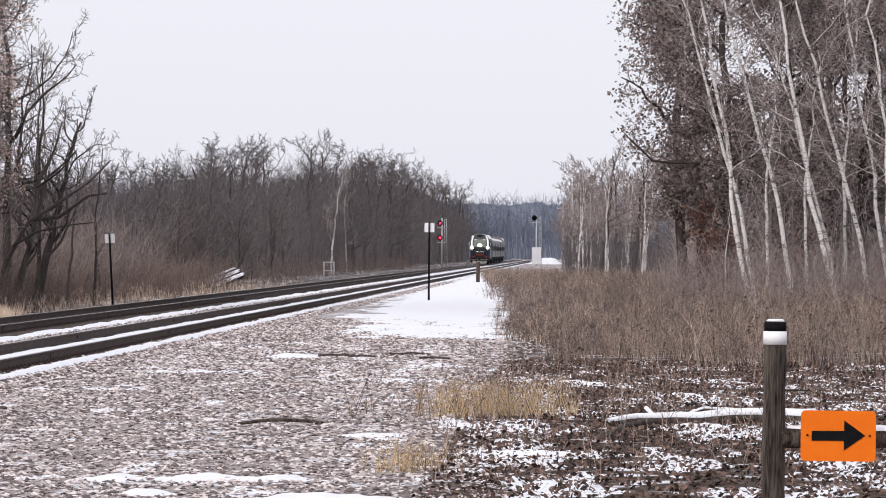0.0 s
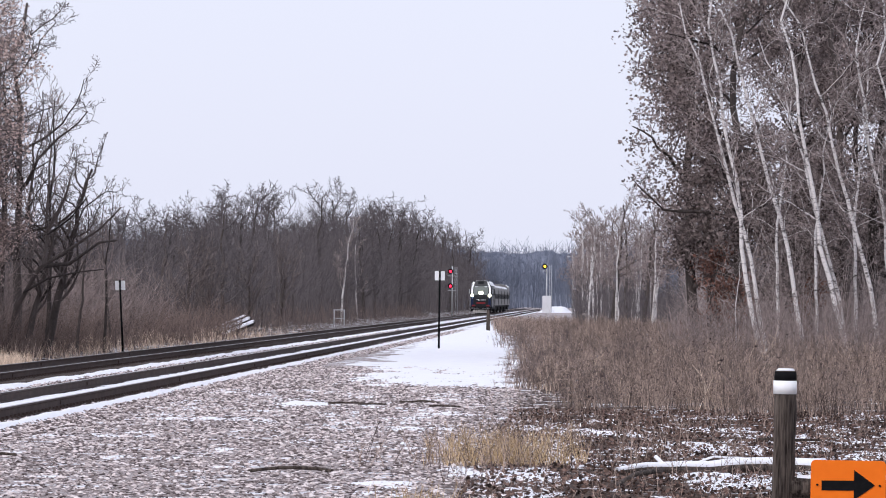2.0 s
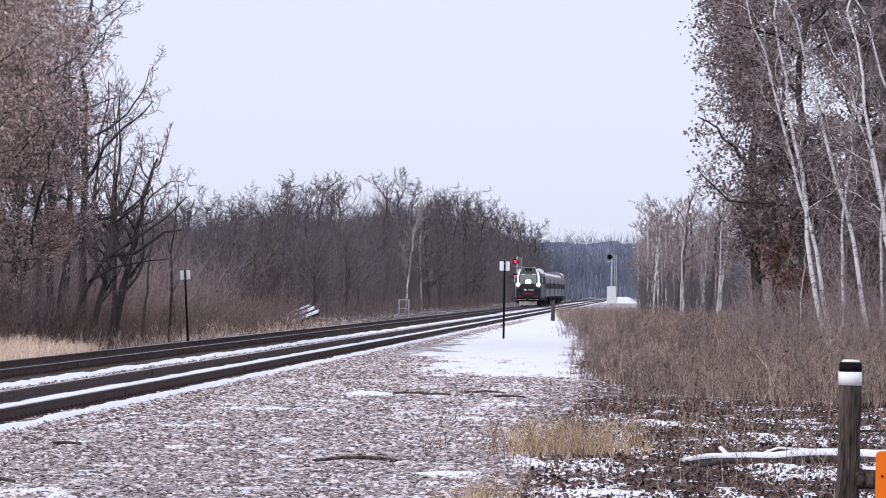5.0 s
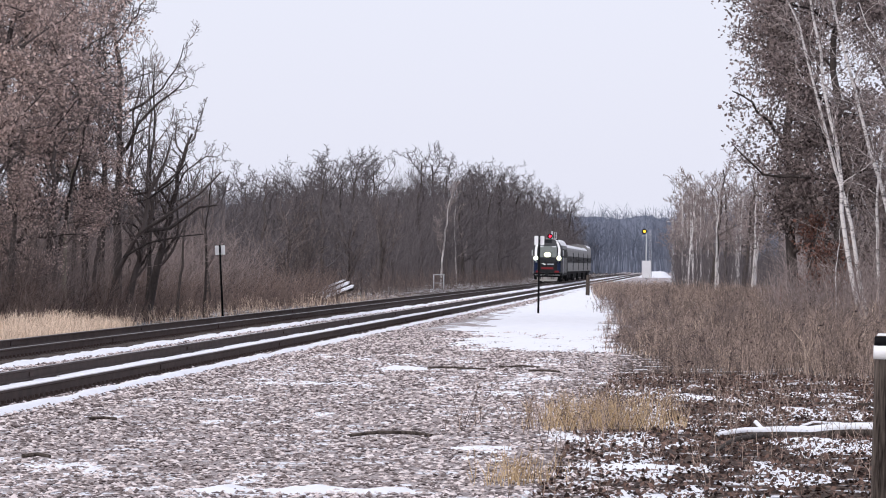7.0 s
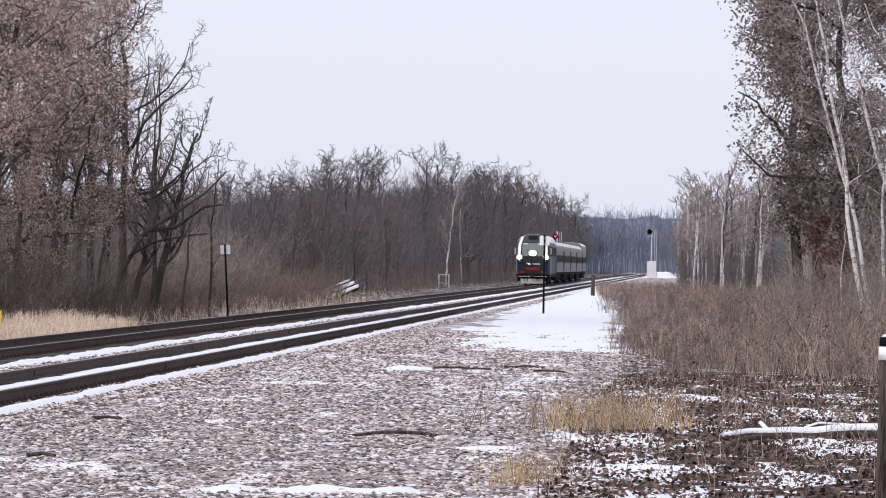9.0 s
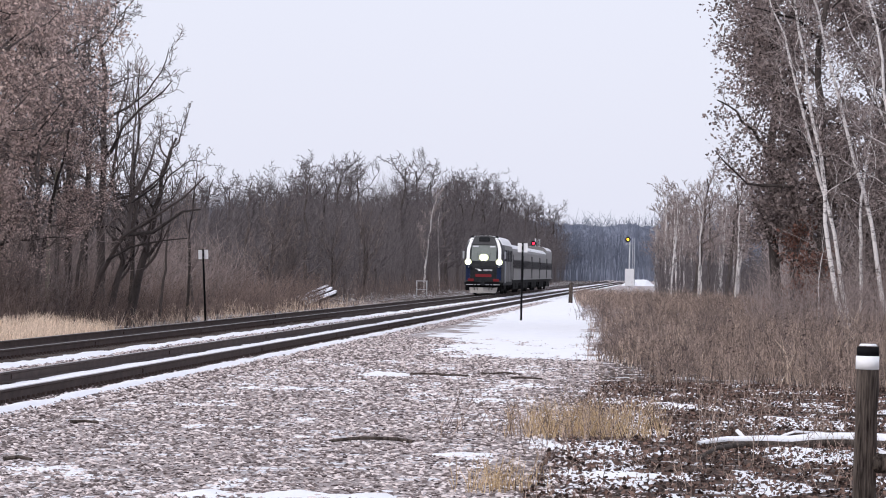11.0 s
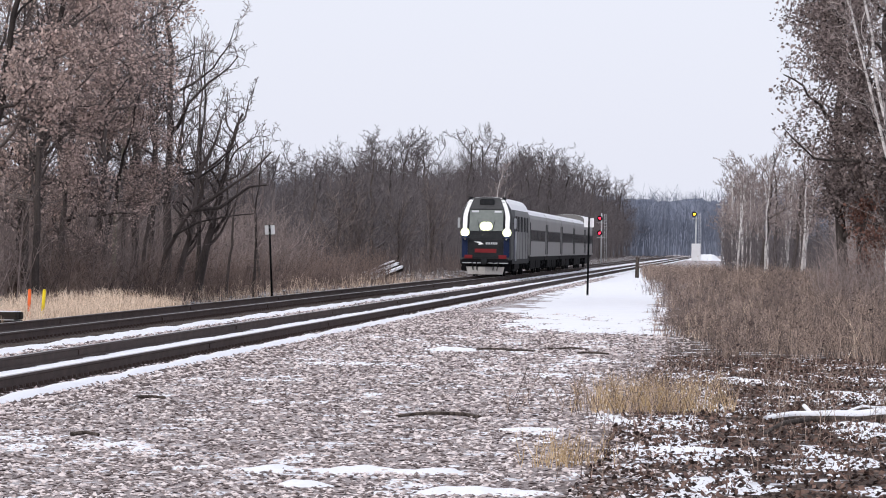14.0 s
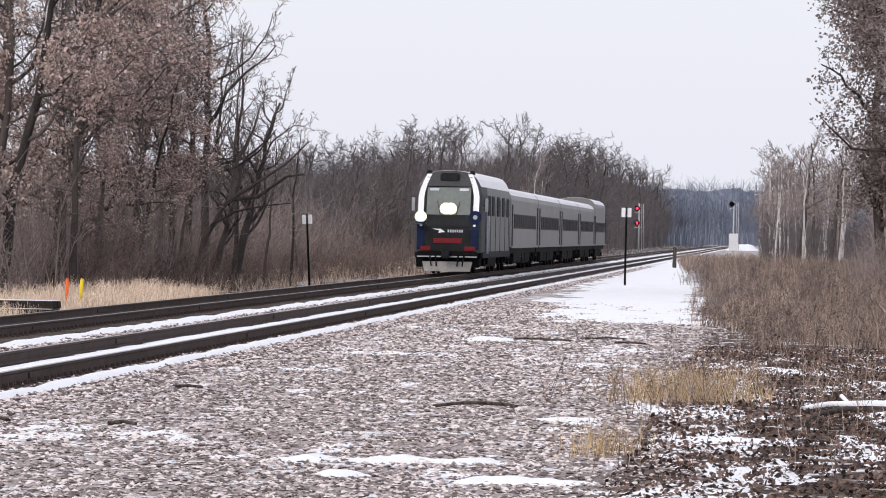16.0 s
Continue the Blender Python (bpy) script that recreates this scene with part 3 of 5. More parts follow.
    # face, from the brow down to the plough
    face_panel("brow", bands(lambda z: -1.0, lambda z: 1.0, [4.4, 4.25, 4.1, 3.95, 3.86]), BROW, loco, 0.02, "dark grey brow over the windshield")
    box("brow_hatch", (-0.42, nose_back(4.2) - 0.12, 4.06), (0.42, nose_back(4.2) + 0.5, 4.44), CHARCOAL, loco, 0.05)
    mask = face_panel("face_mask", bands(lambda z: -1.0 - 0.04 * (3.8 - z), lambda z: 1.0 + 0.04 * (3.8 - z), [3.79, 3.5, 3.2, 2.9, 2.6, 2.3, 2.1]), CHARCOAL, loco, 0.016, "dark mask round the windshield")
    face_panel("lower_face", bands(lambda z: -1.02, lambda z: 1.02, [2.09, 1.9, 1.6, 1.3, 1.02]), CHARCOAL, loco, 0.014, "dark lower nose")
    face_panel("windshield", bands(lambda z: -0.96, lambda z: 0.96, [3.8, 3.58, 3.35, 3.1, 2.85, 2.6]), WINDSHIELD, loco, 0.035, "sloping windshield")
    box("windshield_post", (-0.03, nose_back(3.1) - 0.1, 2.62), (0.03, nose_back(3.1) + 0.1, 3.1), CHARCOAL, loco)
    for s in (-1, 1):
        tube("wiper", (s * 0.35, nose_back(2.6) - 0.06, 2.6), (s * 0.5, nose_back(3.2) - 0.06, 3.2), 0.015, 0.01, BLACK, loco, 6)
        round_lamp("headlight", s * 0.11, 2.86, 0.15, lamp, loco, "lit headlight", nose_back(2.86) - 0.12)
    # emblem and its lettering as plain shapes
    face_panel("emblem", [(-0.68, 1.98), (-0.3, 1.98), (-0.12, 1.84), (-0.42, 1.8), (-0.36, 1.9)], WHITE, loco, 0.03, "white swept emblem")
    for k in range(7):
        face_panel("lettering_bar", [(0.0 + k * 0.1, 1.83), (0.07 + k * 0.1, 1.83), (0.07 + k * 0.1, 1.95), (0.0 + k * 0.1, 1.95)], METAL, loco, 0.03)
    face_panel("red_stripe", [(-0.62, 1.36), (0.62, 1.36), (0.62, 1.58), (-0.62, 1.58)], RED, loco, 0.03, "red nose stripe")
    box("anticlimber", (-1.35, -0.05, 0.78), (1.35, 0.6, 1.0), BLACK, loco, 0.05)
    box("white_lip", (-1.3, -0.08, 0.74), (1.3, 0.0, 0.79), METAL, loco)
    coupler = box("coupler", (-0.16, -0.55, 0.72), (0.16, 0.3, 1.02), BLACK, loco, 0.05)
    box("knuckle", (-0.22, -0.68, 0.68), (0.12, -0.45, 1.05), CHARCOAL, coupler, 0.05)
    for x in (-0.75, -0.5, 0.5, 0.75):
        tube("hose", (x, -0.1, 0.8), (x * 0.9, -0.22, 0.35), 0.035, 0.03, BLACK, loco, 8)
    bm = bmesh.new()
    v = [bm.verts.new(p) for p in ((-1.1, 0.15, 0.55), (0, -0.25, 0.55), (1.1, 0.15, 0.55), (1.0, 0.05, 0.12), (0, -0.42, 0.12), (-1.0, 0.05, 0.12))]
    w = [bm.verts.new((q.co.x, q.co.y + 0.08, q.co.z)) for q in v]
    for a in (v, w):
        bm.faces.new((a[0], a[1], a[4], a[5]))
        bm.faces.new((a[1], a[2], a[3], a[4]))
    for i in range(6):
        bm.faces.new((v[i], v[(i + 1) % 6], w[(i + 1) % 6], w[i]))
    bmesh.ops.recalc_face_normals(bm, faces=bm.faces[:])
    part("snow_plough", bm, PLOW, loco, "pale dirty steel snow plough")
    box("fuel_tank", (-1.3, 7.6, 0.3), (1.3, 13.6, 0.95), BLACK, loco, 0.12)
    bogie(loco, 4.2)
    bogie(loco, L - 4.2)
    box("underframe", (-1.3, 0.6, 0.72), (1.3, L - 0.4, 0.96), BLACK, loco)
    return loco


def coach(label, L=25.9, zt=4.1, end=0.25):
    car = empty("passenger_coach", Matrix(), label, "train coach", "train")
    ring = hull(1.5, 1.18, zt, 0.75, 0.62)
    loft("body", [[(x * 0.97, 0.25, z) for x, z in ring], [(x, 0.4, z) for x, z in ring], [(x, L - 0.15 - end, z) for x, z in ring], [(x * (0.97 if end < 1 else 0.8), L - end * (0.2 + 0.8 * (z - 1) / 3), z if end < 1 else min(z, 3.7)) for x, z in ring]], SILVER, car, "stainless steel body shell")
    roof_r = [(x * 1.004, z + 0.012) for x, z in ring if z > zt - 0.48]
    loft("roof", [[(x, y, z) for x, z in roof_r] for y in (0.45, L - 0.2 - end)], ROOF, car, "pale snow-dusted roof")
    for s in (-1, 1):
        band = box("window_band", (s * 1.5 - 0.015, 2.6, 2.08), (s * 1.5 + 0.015, L - 2.6, 2.8), DARK_GLASS, car, 0.01, "dark window band")
        for k in range(int((L - 5.2) / 2.04)):
            box("window_pane", (s * 1.51 - 0.015, 2.85 + k * 2.04, 2.14), (s * 1.51 + 0.015, 4.45 + k * 2.04, 2.74), DARK_GLASS, band, 0.01)
        for y0 in (0.75, L - 1.65):
            door = box("door", (s * 1.5 - 0.02, y0, 1.2), (s * 1.5 + 0.02, y0 + 0.9, 3.25), CHARCOAL, car, 0.015)
            box("door_window", (s * 1.52 - 0.01, y0 + 0.25, 2.05), (s * 1.52 + 0.01, y0 + 0.65, 2.75), DARK_GLASS, door)
        for k in range(5):
            box("flute", (s * 1.5 - 0.02, 2.0, 1.28 + k * 0.15), (s * 1.5 + 0.012, L - 2.0, 1.33 + k * 0.15), SILVER, car)
        box("sill_rail", (s * 1.5 - 0.03, 0.5, 1.12), (s * 1.5 + 0.03, L - 0.5, 1.24), SILVER, car, 0.01)
    for y0 in (0.0, L - 0.3):
        box("gangway", (-0.55, y0, 1.0), (0.55, y0 + 0.3, 3.3), BLACK, car, 0.05)
    # equipment boxes closed up so their black also fills in underfloor shade
    for y0, y1 in ((5.7, 9.6), (9.8, 12.5), (13.2, 15.6), (15.8, L - 5.7)):
        box("equipment_box", (-1.33, y0, 0.33), (1.33, y1, 1.0), BLACK, car, 0.06)
    for y0 in (12.8,):
        box("pale_locker", (1.18, y0, 0.5), (1.3, y0 + 0.25, 0.9), METAL, car)
    box("underframe", (-1.3, 0.3, 0.85), (1.36, L - 0.3, 1.2), BLACK, car)
    bogie(car, 3.6, wheel_r=0.46)
    bogie(car, L - 3.6, wheel_r=0.46)
    return car


TRAIN = [(locomotive("navy and grey diesel locomotive with lit headlights and white nose stripes", BROW, LAMP_ON), 0.0, 0)]
first_coach = coach("silver passenger coach with dark window band and pale roof")
TRAIN.append((first_coach, 21.9, 0))
for k in range(1, 4):
    TRAIN.append((copy_thing(first_coach, Matrix()), 21.9 + 26.0 * k, 0))
TRAIN.append((coach("taller silver end car with rounded pale roof", 21.6, 4.5, 1.6), 21.9 + 26.0 * 4, 0))


def train_y(t):
    """Where the leading coupler is, in metres along the track."""
    return 195 + 29.9 * (16 - t)


# ---- signs, signals and small things by the line ----
def marker_sign(x, y, tilt, height, label):
    s = empty("trackside_sign", pose(x, y, -0.02 if x > -10 else -0.2, 0, tilt, 0), label, "sign", "trackside signs")
    tube("post", (0, 0, -0.2), (0, 0, height), 0.045, 0.04, BLACK, s, 8)
    box("plate", (-0.205, 0.05, height - 0.4), (0.205, 0.07, height - 0.02), WHITE, s, 0.008, "white rectangular plate")
    for z in (height - 0.34, height - 0.12):
        tube("bolt", (0, -0.05, z), (0, 0.08, z), 0.02, 0.02, METAL, s, 6)


marker_sign(-5.95, 184, 0.3, 3.28, "white plate on a thin black steel post in snow")
marker_sign(-18.75, 181.5, -3.0, 2.95, "white plate on a leaning thin black steel post")


def lamp_head(parent, z, mat):
    back = tube("target", (-0.3, -0.02, z), (-0.3, 0.04, z), 0.42, 0.42, BLACK, parent, 20, "black round signal target")
    tube("lens", (-0.3, -0.06, z), (-0.3, -0.02, z), 0.17, 0.19, mat, back, 16)
    bm = bmesh.new()
    bmesh.ops.create_cone(bm, cap_ends=False, segments=16, radius1=0.24, radius2=0.24, depth=0.5, matrix=Matrix.Translation((-0.3, -0.27, z)) @ Matrix.Rotation(math.pi / 2, 4, "X"))
    bmesh.ops.delete(bm, geom=[v for v in bm.verts if v.co.z < z - 0.15 and v.co.y < -0.3], context="VERTS")
    part("hood", bm, BLACK, back)
    box("lamp_case", (-0.5, 0.04, z - 0.3), (-0.1, 0.5, z + 0.3), METAL, back, 0.04)
    box("platform", (-0.7, -0.4, z - 0.75), (0.5, 0.5, z - 0.68), METAL, parent)


def signal(x, y, z, heads, height, case, label):
    s = empty("railway_signal", pose(x, y, z), label, "railway signal")
    tube("mast", (0, 0.1, -0.3), (0, 0.1, height), 0.13, 0.11, METAL, s, 10)
    for dx in (0.5, 0.85):
        tube("ladder_rail", (dx, 0.15, 0), (dx * 0.8, 0.12, height * 0.98), 0.035, 0.035, METAL, s, 6)
    for k in range(int(height / 0.45)):
        tube("rung", (0.45, 0.14, 0.4 + k * 0.45), (0.8, 0.14, 0.4 + k * 0.45), 0.02, 0.02, METAL, s, 5)
    for hz, mat in heads:
        lamp_head(s, hz, mat)
    if case:
        box("equipment_case", (-0.65, -0.5, -0.1), (0.75, 0.4, 2.6), CASE, s, 0.04, "white equipment case")
    return s


def vane(parent, z):
    """A small black disc added before the lens to stand for its flashing; hinged at its top."""
    v = tube("added_flash_disc", (0, -0.02, -0.22), (0, -0.04, -0.22), 0.22, 0.22, BLACK, parent, 16, "added black disc that hides the lens between flashes")
    return v, z + 0.22


RED_SIGNAL = signal(-20.6, 700, 0.05, ((6.6, RED_ON), (4.3, RED_ON)), 7.4, False, "two-headed signal on a steel mast showing red over red")
YELLOW_SIGNAL = signal(-5.8, 700, 0.33, ((7.2, YELLOW_ON),), 7.6, True, "single-headed signal on a steel mast beside a white case")
VANE, VANE_Z = vane(YELLOW_SIGNAL, 7.2)
far_post = empty("utility_pole", pose(-1.8, 760, 0), "tall grey utility pole far along the line", "pole")
tube("pole", (0, 0, 0), (0, 0, 10.3), 0.2, 0.15, METAL, far_post, 8)
box("crossarm", (-1.1, -0.06, 9.6), (1.1, 0.06, 9.75), METAL, far_post)
stub = empty("short_post", pose(-6.4, 300, 0), "short dark wooden post standing in snow", "post")
tube("stake", (0, 0, -0.2), (0.02, 0, 1.42), 0.14, 0.12, POST_WOOD, stub, 8)


def barrier():
    """Wooden post and rail with an orange arrow board."""
    b = empty("trail_barrier", pose(1.07, 24, 0, 0, 0.6, 0), "weathered wooden post and rail barrier with snow on it", "barrier")
    bm = bmesh.new()
    bmesh.ops.create_cone(bm, cap_ends=True, segments=24, radius1=0.069, radius2=0.058, depth=1.9, matrix=Matrix.Translation((0, 0, 0.71)))
    bmesh.ops.subdivide_edges(bm, edges=[e for e in bm.edges if abs(e.verts[0].co.z - e.verts[1].co.z) > 1], cuts=14)
    for v in bm.verts:
        k = noise.noise(v.co * 9) * 0.006 + 0.004 * noise.noise(v.co * 30)
        v.co.x += v.co.x * k / 0.06 + 0.006 * noise.noise((0, 0, v.co.z * 1.5))
        v.co.y += v.co.y * k / 0.06
    post = part("post", bm, POST_WOOD, b, smooth=True)
    tube("white_band", (-0.002, 0, 1.535), (-0.002, 0, 1.607), 0.0635, 0.063, WHITE, post, 28, "white reflective band")
    tube("dark_cap", (-0.001, 0, 1.607), (-0.001, 0, 1.656), 0.0605, 0.059, BLACK, post, 24)
    tube("snow_cap", (0, 0, 1.657), (0, 0, 1.672), 0.054, 0.04, SNOW, post, 20)
    rail_ob = tube("rail", (0.03, 0.0, 1.035), (1.6, 0.1, 1.05), 0.056, 0.05, POST_WOOD, b, 18)
    bm = bmesh.new()
    bmesh.ops.create_grid(bm, x_segments=60, y_segments=5, size=0.5)
    for v in bm.verts:
        x, a = v.co.x + 0.5, v.co.y * 2.0
        e = 0.9 + 0.35 * noise.noise((x * 5, 0, 4))
        v.co = (0.07 + x * 1.5, 0.05 * a + 0.05 * x + 0.02, 1.077 + 0.012 * x + 0.028 * (1 - a * a) * e)
    part("snow", bm, SNOW, rail_ob, "ridge of snow along the rail", smooth=True)
    nail = box("cross_nail", (-0.14, -0.01, 1.285), (0.2, 0.0, 1.297), POST_WOOD, b)
    # arrow board
    board = empty("arrow_sign", pose(1.42, 23.9, 1.05, 0, 0.5, 0), "bright orange sign board with a black arrow pointing along the trail", "sign")
    bm = bmesh.new()
    w, h, r = 0.2, 0.135, 0.025
    loop = []
    for cx, cz, a0 in ((w - r, h - r, 0), (-w + r, h - r, 90), (-w + r, -h + r, 180), (w - r, -h + r, 270)):
        loop += [(cx + r * math.cos(radians(a0 + d)), cz + r * math.sin(radians(a0 + d))) for d in (0, 22, 45, 68, 90)]
    f = [bm.verts.new((x, 0, z)) for x, z in loop]
    k = [bm.verts.new((x, 0.012, z)) for x, z in loop]
    bm.faces.new(f)
    bm.faces.new(list(reversed(k)))
    for i in range(len(f)):
        j = (i + 1) % len(f)
        bm.faces.new((f[i], k[i], k[j], f[j]))
    bmesh.ops.recalc_face_normals(bm, faces=bm.faces[:])
    panel = part("panel", bm, ORANGE, board)
    arrow = [(-0.142, 0.026), (0.03, 0.028), (0.03, 0.085), (0.143, 0.004), (0.03, -0.076), (0.03, -0.025), (-0.142, -0.026)]
    bm = bmesh.new()
    f = [bm.verts.new((x, -0.004, z)) for x, z in arrow]
    k = [bm.verts.new((x, 0.001, z)) for x, z in arrow]
    bm.faces.new(f)
    for i in range(len(f)):
        j = (i + 1) % len(f)
        bm.faces.new((f[i], k[i], k[j], f[j]))
    bmesh.ops.recalc_face_normals(bm, faces=bm.faces[:])
    bmesh.ops.triangulate(bm, faces=bm.faces[:])
    part("arrow", bm, BLACK, panel, "black arrow")
    for x in (-0.165, 0.168):
        tube("bolt", (x, -0.008, 0.003), (x, 0.02, 0.003), 0.006, 0.006, BLACK, panel, 8)


barrier()


# ---- woods ----
def chains(P, R, sides):
    """Tapered tubes along many paths of equal length at once: P paths x points x 3, R radii."""
    n, k = R.shape
    d = np.gradient(P, axis=1)
    d /= np.maximum(np.linalg.norm(d, axis=2, keepdims=True), 1e-6)
    ref = np.where(np.abs(d[:, :1, 2:3]) > 0.85, [[[1.0, 0, 0]]], [[[0, 0, 1.0]]])
    u = np.cross(d, np.broadcast_to(ref, d.shape))
    u /= np.maximum(np.linalg.norm(u, axis=2, keepdims=True), 1e-6)
    v = np.cross(d, u)
    a = np.arange(sides) * 2 * np.pi / sides
    V = P[:, :, None] + (np.cos(a)[:, None] * u[:, :, None] + np.sin(a)[:, None] * v[:, :, None]) * R[:, :, None, None]
    i, j = np.arange(sides), np.arange(k - 1)[:, None] * sides
    quad = np.stack([j + i, j + (i + 1) % sides, j + (i + 1) % sides + sides, j + i + sides], -1).reshape(-1, 4)
    F = (np.arange(n)[:, None, None] * k * sides + quad[None]).reshape(-1, 4)
    return V.reshape(-1, 3), F


def unit(v):
    return v / np.maximum(np.linalg.norm(v, axis=-1, keepdims=True), 1e-6)


def branching(seed, height, radius, lean=0.0, bend=0.0, first=0.3, counts=(10, 8, 6, 3), reach=(0.42, 0.45, 0.5, 0.5), wide=0.6, sway=0.012, gnarl=0.2, rise=0.09, point=0.4, thin=0.011, one_side=0.0, limb=1.0):
    """A winter tree, level by level: trunk, limbs, boughs, twigs; a list of (paths, radii)."""
    rng = np.random.default_rng(seed)
    points = (15, 9, 7, 5, 4)
    f = np.linspace(0, 1, points[0])
    wig = np.cumsum(rng.normal(0, sway * height, (points[0], 2)), 0) * f[:, None]
    trunk = np.stack([height * (lean * f + bend * f * (1 - f)) + wig[:, 0], wig[:, 1], height * f - 0.3], 1)
    out = [(trunk[None], (radius * (1 - 0.78 * f) + 0.25 * radius * np.exp(-f * 40))[None])]
    length = np.array([float(height)])
    for level, count in enumerate(counts, 1):
        P, R = out[-1]
        n, k = R.shape
        who = np.repeat(np.arange(n), count)
        lo = first if level == 1 else 0.12
        at = lo + (0.97 - lo) * ((np.tile(np.arange(count), n) + rng.random(n * count)) / count)
        q = at * (k - 1)
        i = np.minimum(q.astype(int), k - 2)
        w = (q - i)[:, None]
        start = P[who, i] * (1 - w) + P[who, i + 1] * w
        along = unit(P[who, i + 1] - P[who, i])
        r = R[who, i] * rng.uniform(0.42, 0.66, len(who)) * (limb if level == 1 else 1.0)
        side = rng.normal(0, 1, (len(who), 3)) * [1, 1, 0.45] + ([one_side, 0, 0.15] if level == 1 else [0, 0, 0.1])
        side = unit(side - along * np.sum(side * along, 1, keepdims=True))
        spread = np.clip(rng.normal(wide, 0.1, len(who)), 0.25, 0.85)[:, None]
        d = unit(along * (1 - spread) + side * spread)
        ln = length[who] * reach[level - 1] * rng.uniform(0.6, 1.15, len(who)) * (1 - point * (at - lo) / (1 - lo))
        m = points[level]
        path = [start]
        for _ in range(m - 1):
            d = unit(d + rng.normal(0, gnarl, d.shape) + [0, 0, rise if level < 3 else 0.03])
            path.append(path[-1] + d * (ln / (m - 1))[:, None])
        rad = np.maximum(r[:, None] * (1 - 0.75 * np.linspace(0, 1, m)), thin * (1.0 - 0.4 * np.linspace(0, 1, m)))
        out.append((np.stack(path, 1), rad))
        length = ln
    return out


def tree(name, seed, label, bark, twig_mat, leaf_mat=None, leaf_n=0, leaf_size=0.12, clump=0.2, share=0.5, near=False, group="woods", **kw):
    """A winter tree: trunk, limbs, a crown of twigs, and the leaves that still hang; near: its limbs can be told apart."""
    lv = branching(seed, **kw)
    t = empty(name, Matrix(), label, "tree", group)
    child(new("trunk", mesh_of("trunk", *chains(*lv[0], 8), bark, True)), t)
    if near:
        for P, R in zip(*lv[1]):
            child(new("limb", mesh_of("limb", *chains(P[None], R[None], 5), bark, True)), t)
    child(tagged(new("crown", mesh_of("crown", *join(*[chains(P, R, 3) for P, R in lv[2 if near else 1:]]), twig_mat)), kind="stuff"), t, "crown of bare twigs")
    if leaf_mat:
        rng = np.random.default_rng(seed)
        ends = lv[-1][0][:, -2]
        # leaves hang in bunches, on some twigs and not on others
        bunch = ends[rng.random(len(ends)) < share]
        at = bunch[rng.integers(0, len(bunch), leaf_n)] + rng.normal(0, clump, (leaf_n, 3))
        child(tagged(new("leaves", mesh_of("leaves", *flakes(rng, at, leaf_size), leaf_mat)), kind="stuff"), t, "withered hanging leaves")
    t.location = (0, 0, -100)
    return t


def plant(kinds, spots, rng, smin=0.85, smax=1.15, sink=0.05):
    """Copies of the kinds at the spots (x, y, kind, scale, turn); each first one is used up too."""
    used = set()
    for i, (x, y, *more) in enumerate(spots):
        k = more[0] if more else rng.randrange(len(kinds))
        s = rng.uniform(smin, smax) * (more[1] if len(more) > 1 else 1.0)
        turn = more[2] if len(more) > 2 else rng.uniform(0, 360)
        m = pose(x, y, ground_z(x, y) - sink, 0, 0, turn)
        src = kinds[k]
        if k not in used:
            used.add(k)
            src.matrix_basis = m
            ob = src
        else:
            ob = copy_thing(src, m)
        ob.scale = (s, s, s)


RNG = random.Random(77)
# near right wood: leaning birches before oaks with withered leaves
birches = [tree("birch_tree", 100 + k, "slender leaning white birch with bare twigs", BIRCH, PALE_TWIG, near=True, height=h, radius=0.088, lean=ln, bend=bd, first=0.3, counts=(9, 7, 6), reach=(0.2, 0.5, 0.5), wide=0.55, sway=0.014, gnarl=0.24, point=0.1, limb=0.55)
           for k, (h, ln, bd) in enumerate(((14.5, -0.15, -0.06), (14.5, -0.22, 0.02), (14, -0.16, -0.1), (13.5, -0.2, 0.05), (12.5, -0.1, 0.04)))]
plant(birches, [(5.95, 146, 0, 1.0, 0), (6.25, 149, 1, 0.92, 4), (7.45, 147, 1, 1.0, 0), (8.75, 146, 2, 1.05, 0), (8.95, 151, 3, 0.85, 0), (9.85, 148, 3, 1.0, 0), (10.9, 150, 0, 0.95, 6), (6.7, 152, 4, 0.8, 10), (11.6, 147, 2, 0.95, -6), (9.4, 153, 4, 0.9, 20), (7.9, 150, 4, 0.75, -15), (10.4, 146, 4, 1.0, 5), (5.2, 151, 4, 0.35, 0)], RNG, 0.98, 1.02)
oaks = [tree("oak_tree", 140 + k, "bare oak holding many withered brown leaves", BARK, TWIG, LEAF, 16000, 0.125, 0.24, near=True, height=15.5, radius=0.21, first=0.12, counts=(16, 8, 6, 2), reach=(0.27, 0.45, 0.5, 0.5), wide=0.66, gnarl=0.22, point=0.35, rise=0.05) for k in range(3)]
plant(oaks, [(4.05, 160, 0, 1.0, 20), (5.4, 157, 1, 1.08), (4.9, 169, 2, 1.1), (7.6, 163, 2, 1.05), (9.2, 158, 0), (10.6, 163, 1), (8.4, 178, 1), (12.2, 168, 2), (14.0, 172, 0), (11.4, 186, 1), (15.5, 190, 2)], RNG, 0.95, 1.08)
rusty = [tree("young_oak", 160, "young oak with russet withered leaves", BARK, DARK_TWIG, RUST_LEAF, 1500, 0.13, 0.16, near=True, height=4.0, radius=0.06, first=0.12, counts=(9, 5, 4), reach=(0.4, 0.45, 0.5))]
plant(rusty, [(4.4, 156, 0, 1.0), (8.0, 155, 0, 0.8), (5.2, 155, 0, 0.8)], RNG, 0.9, 1.0)
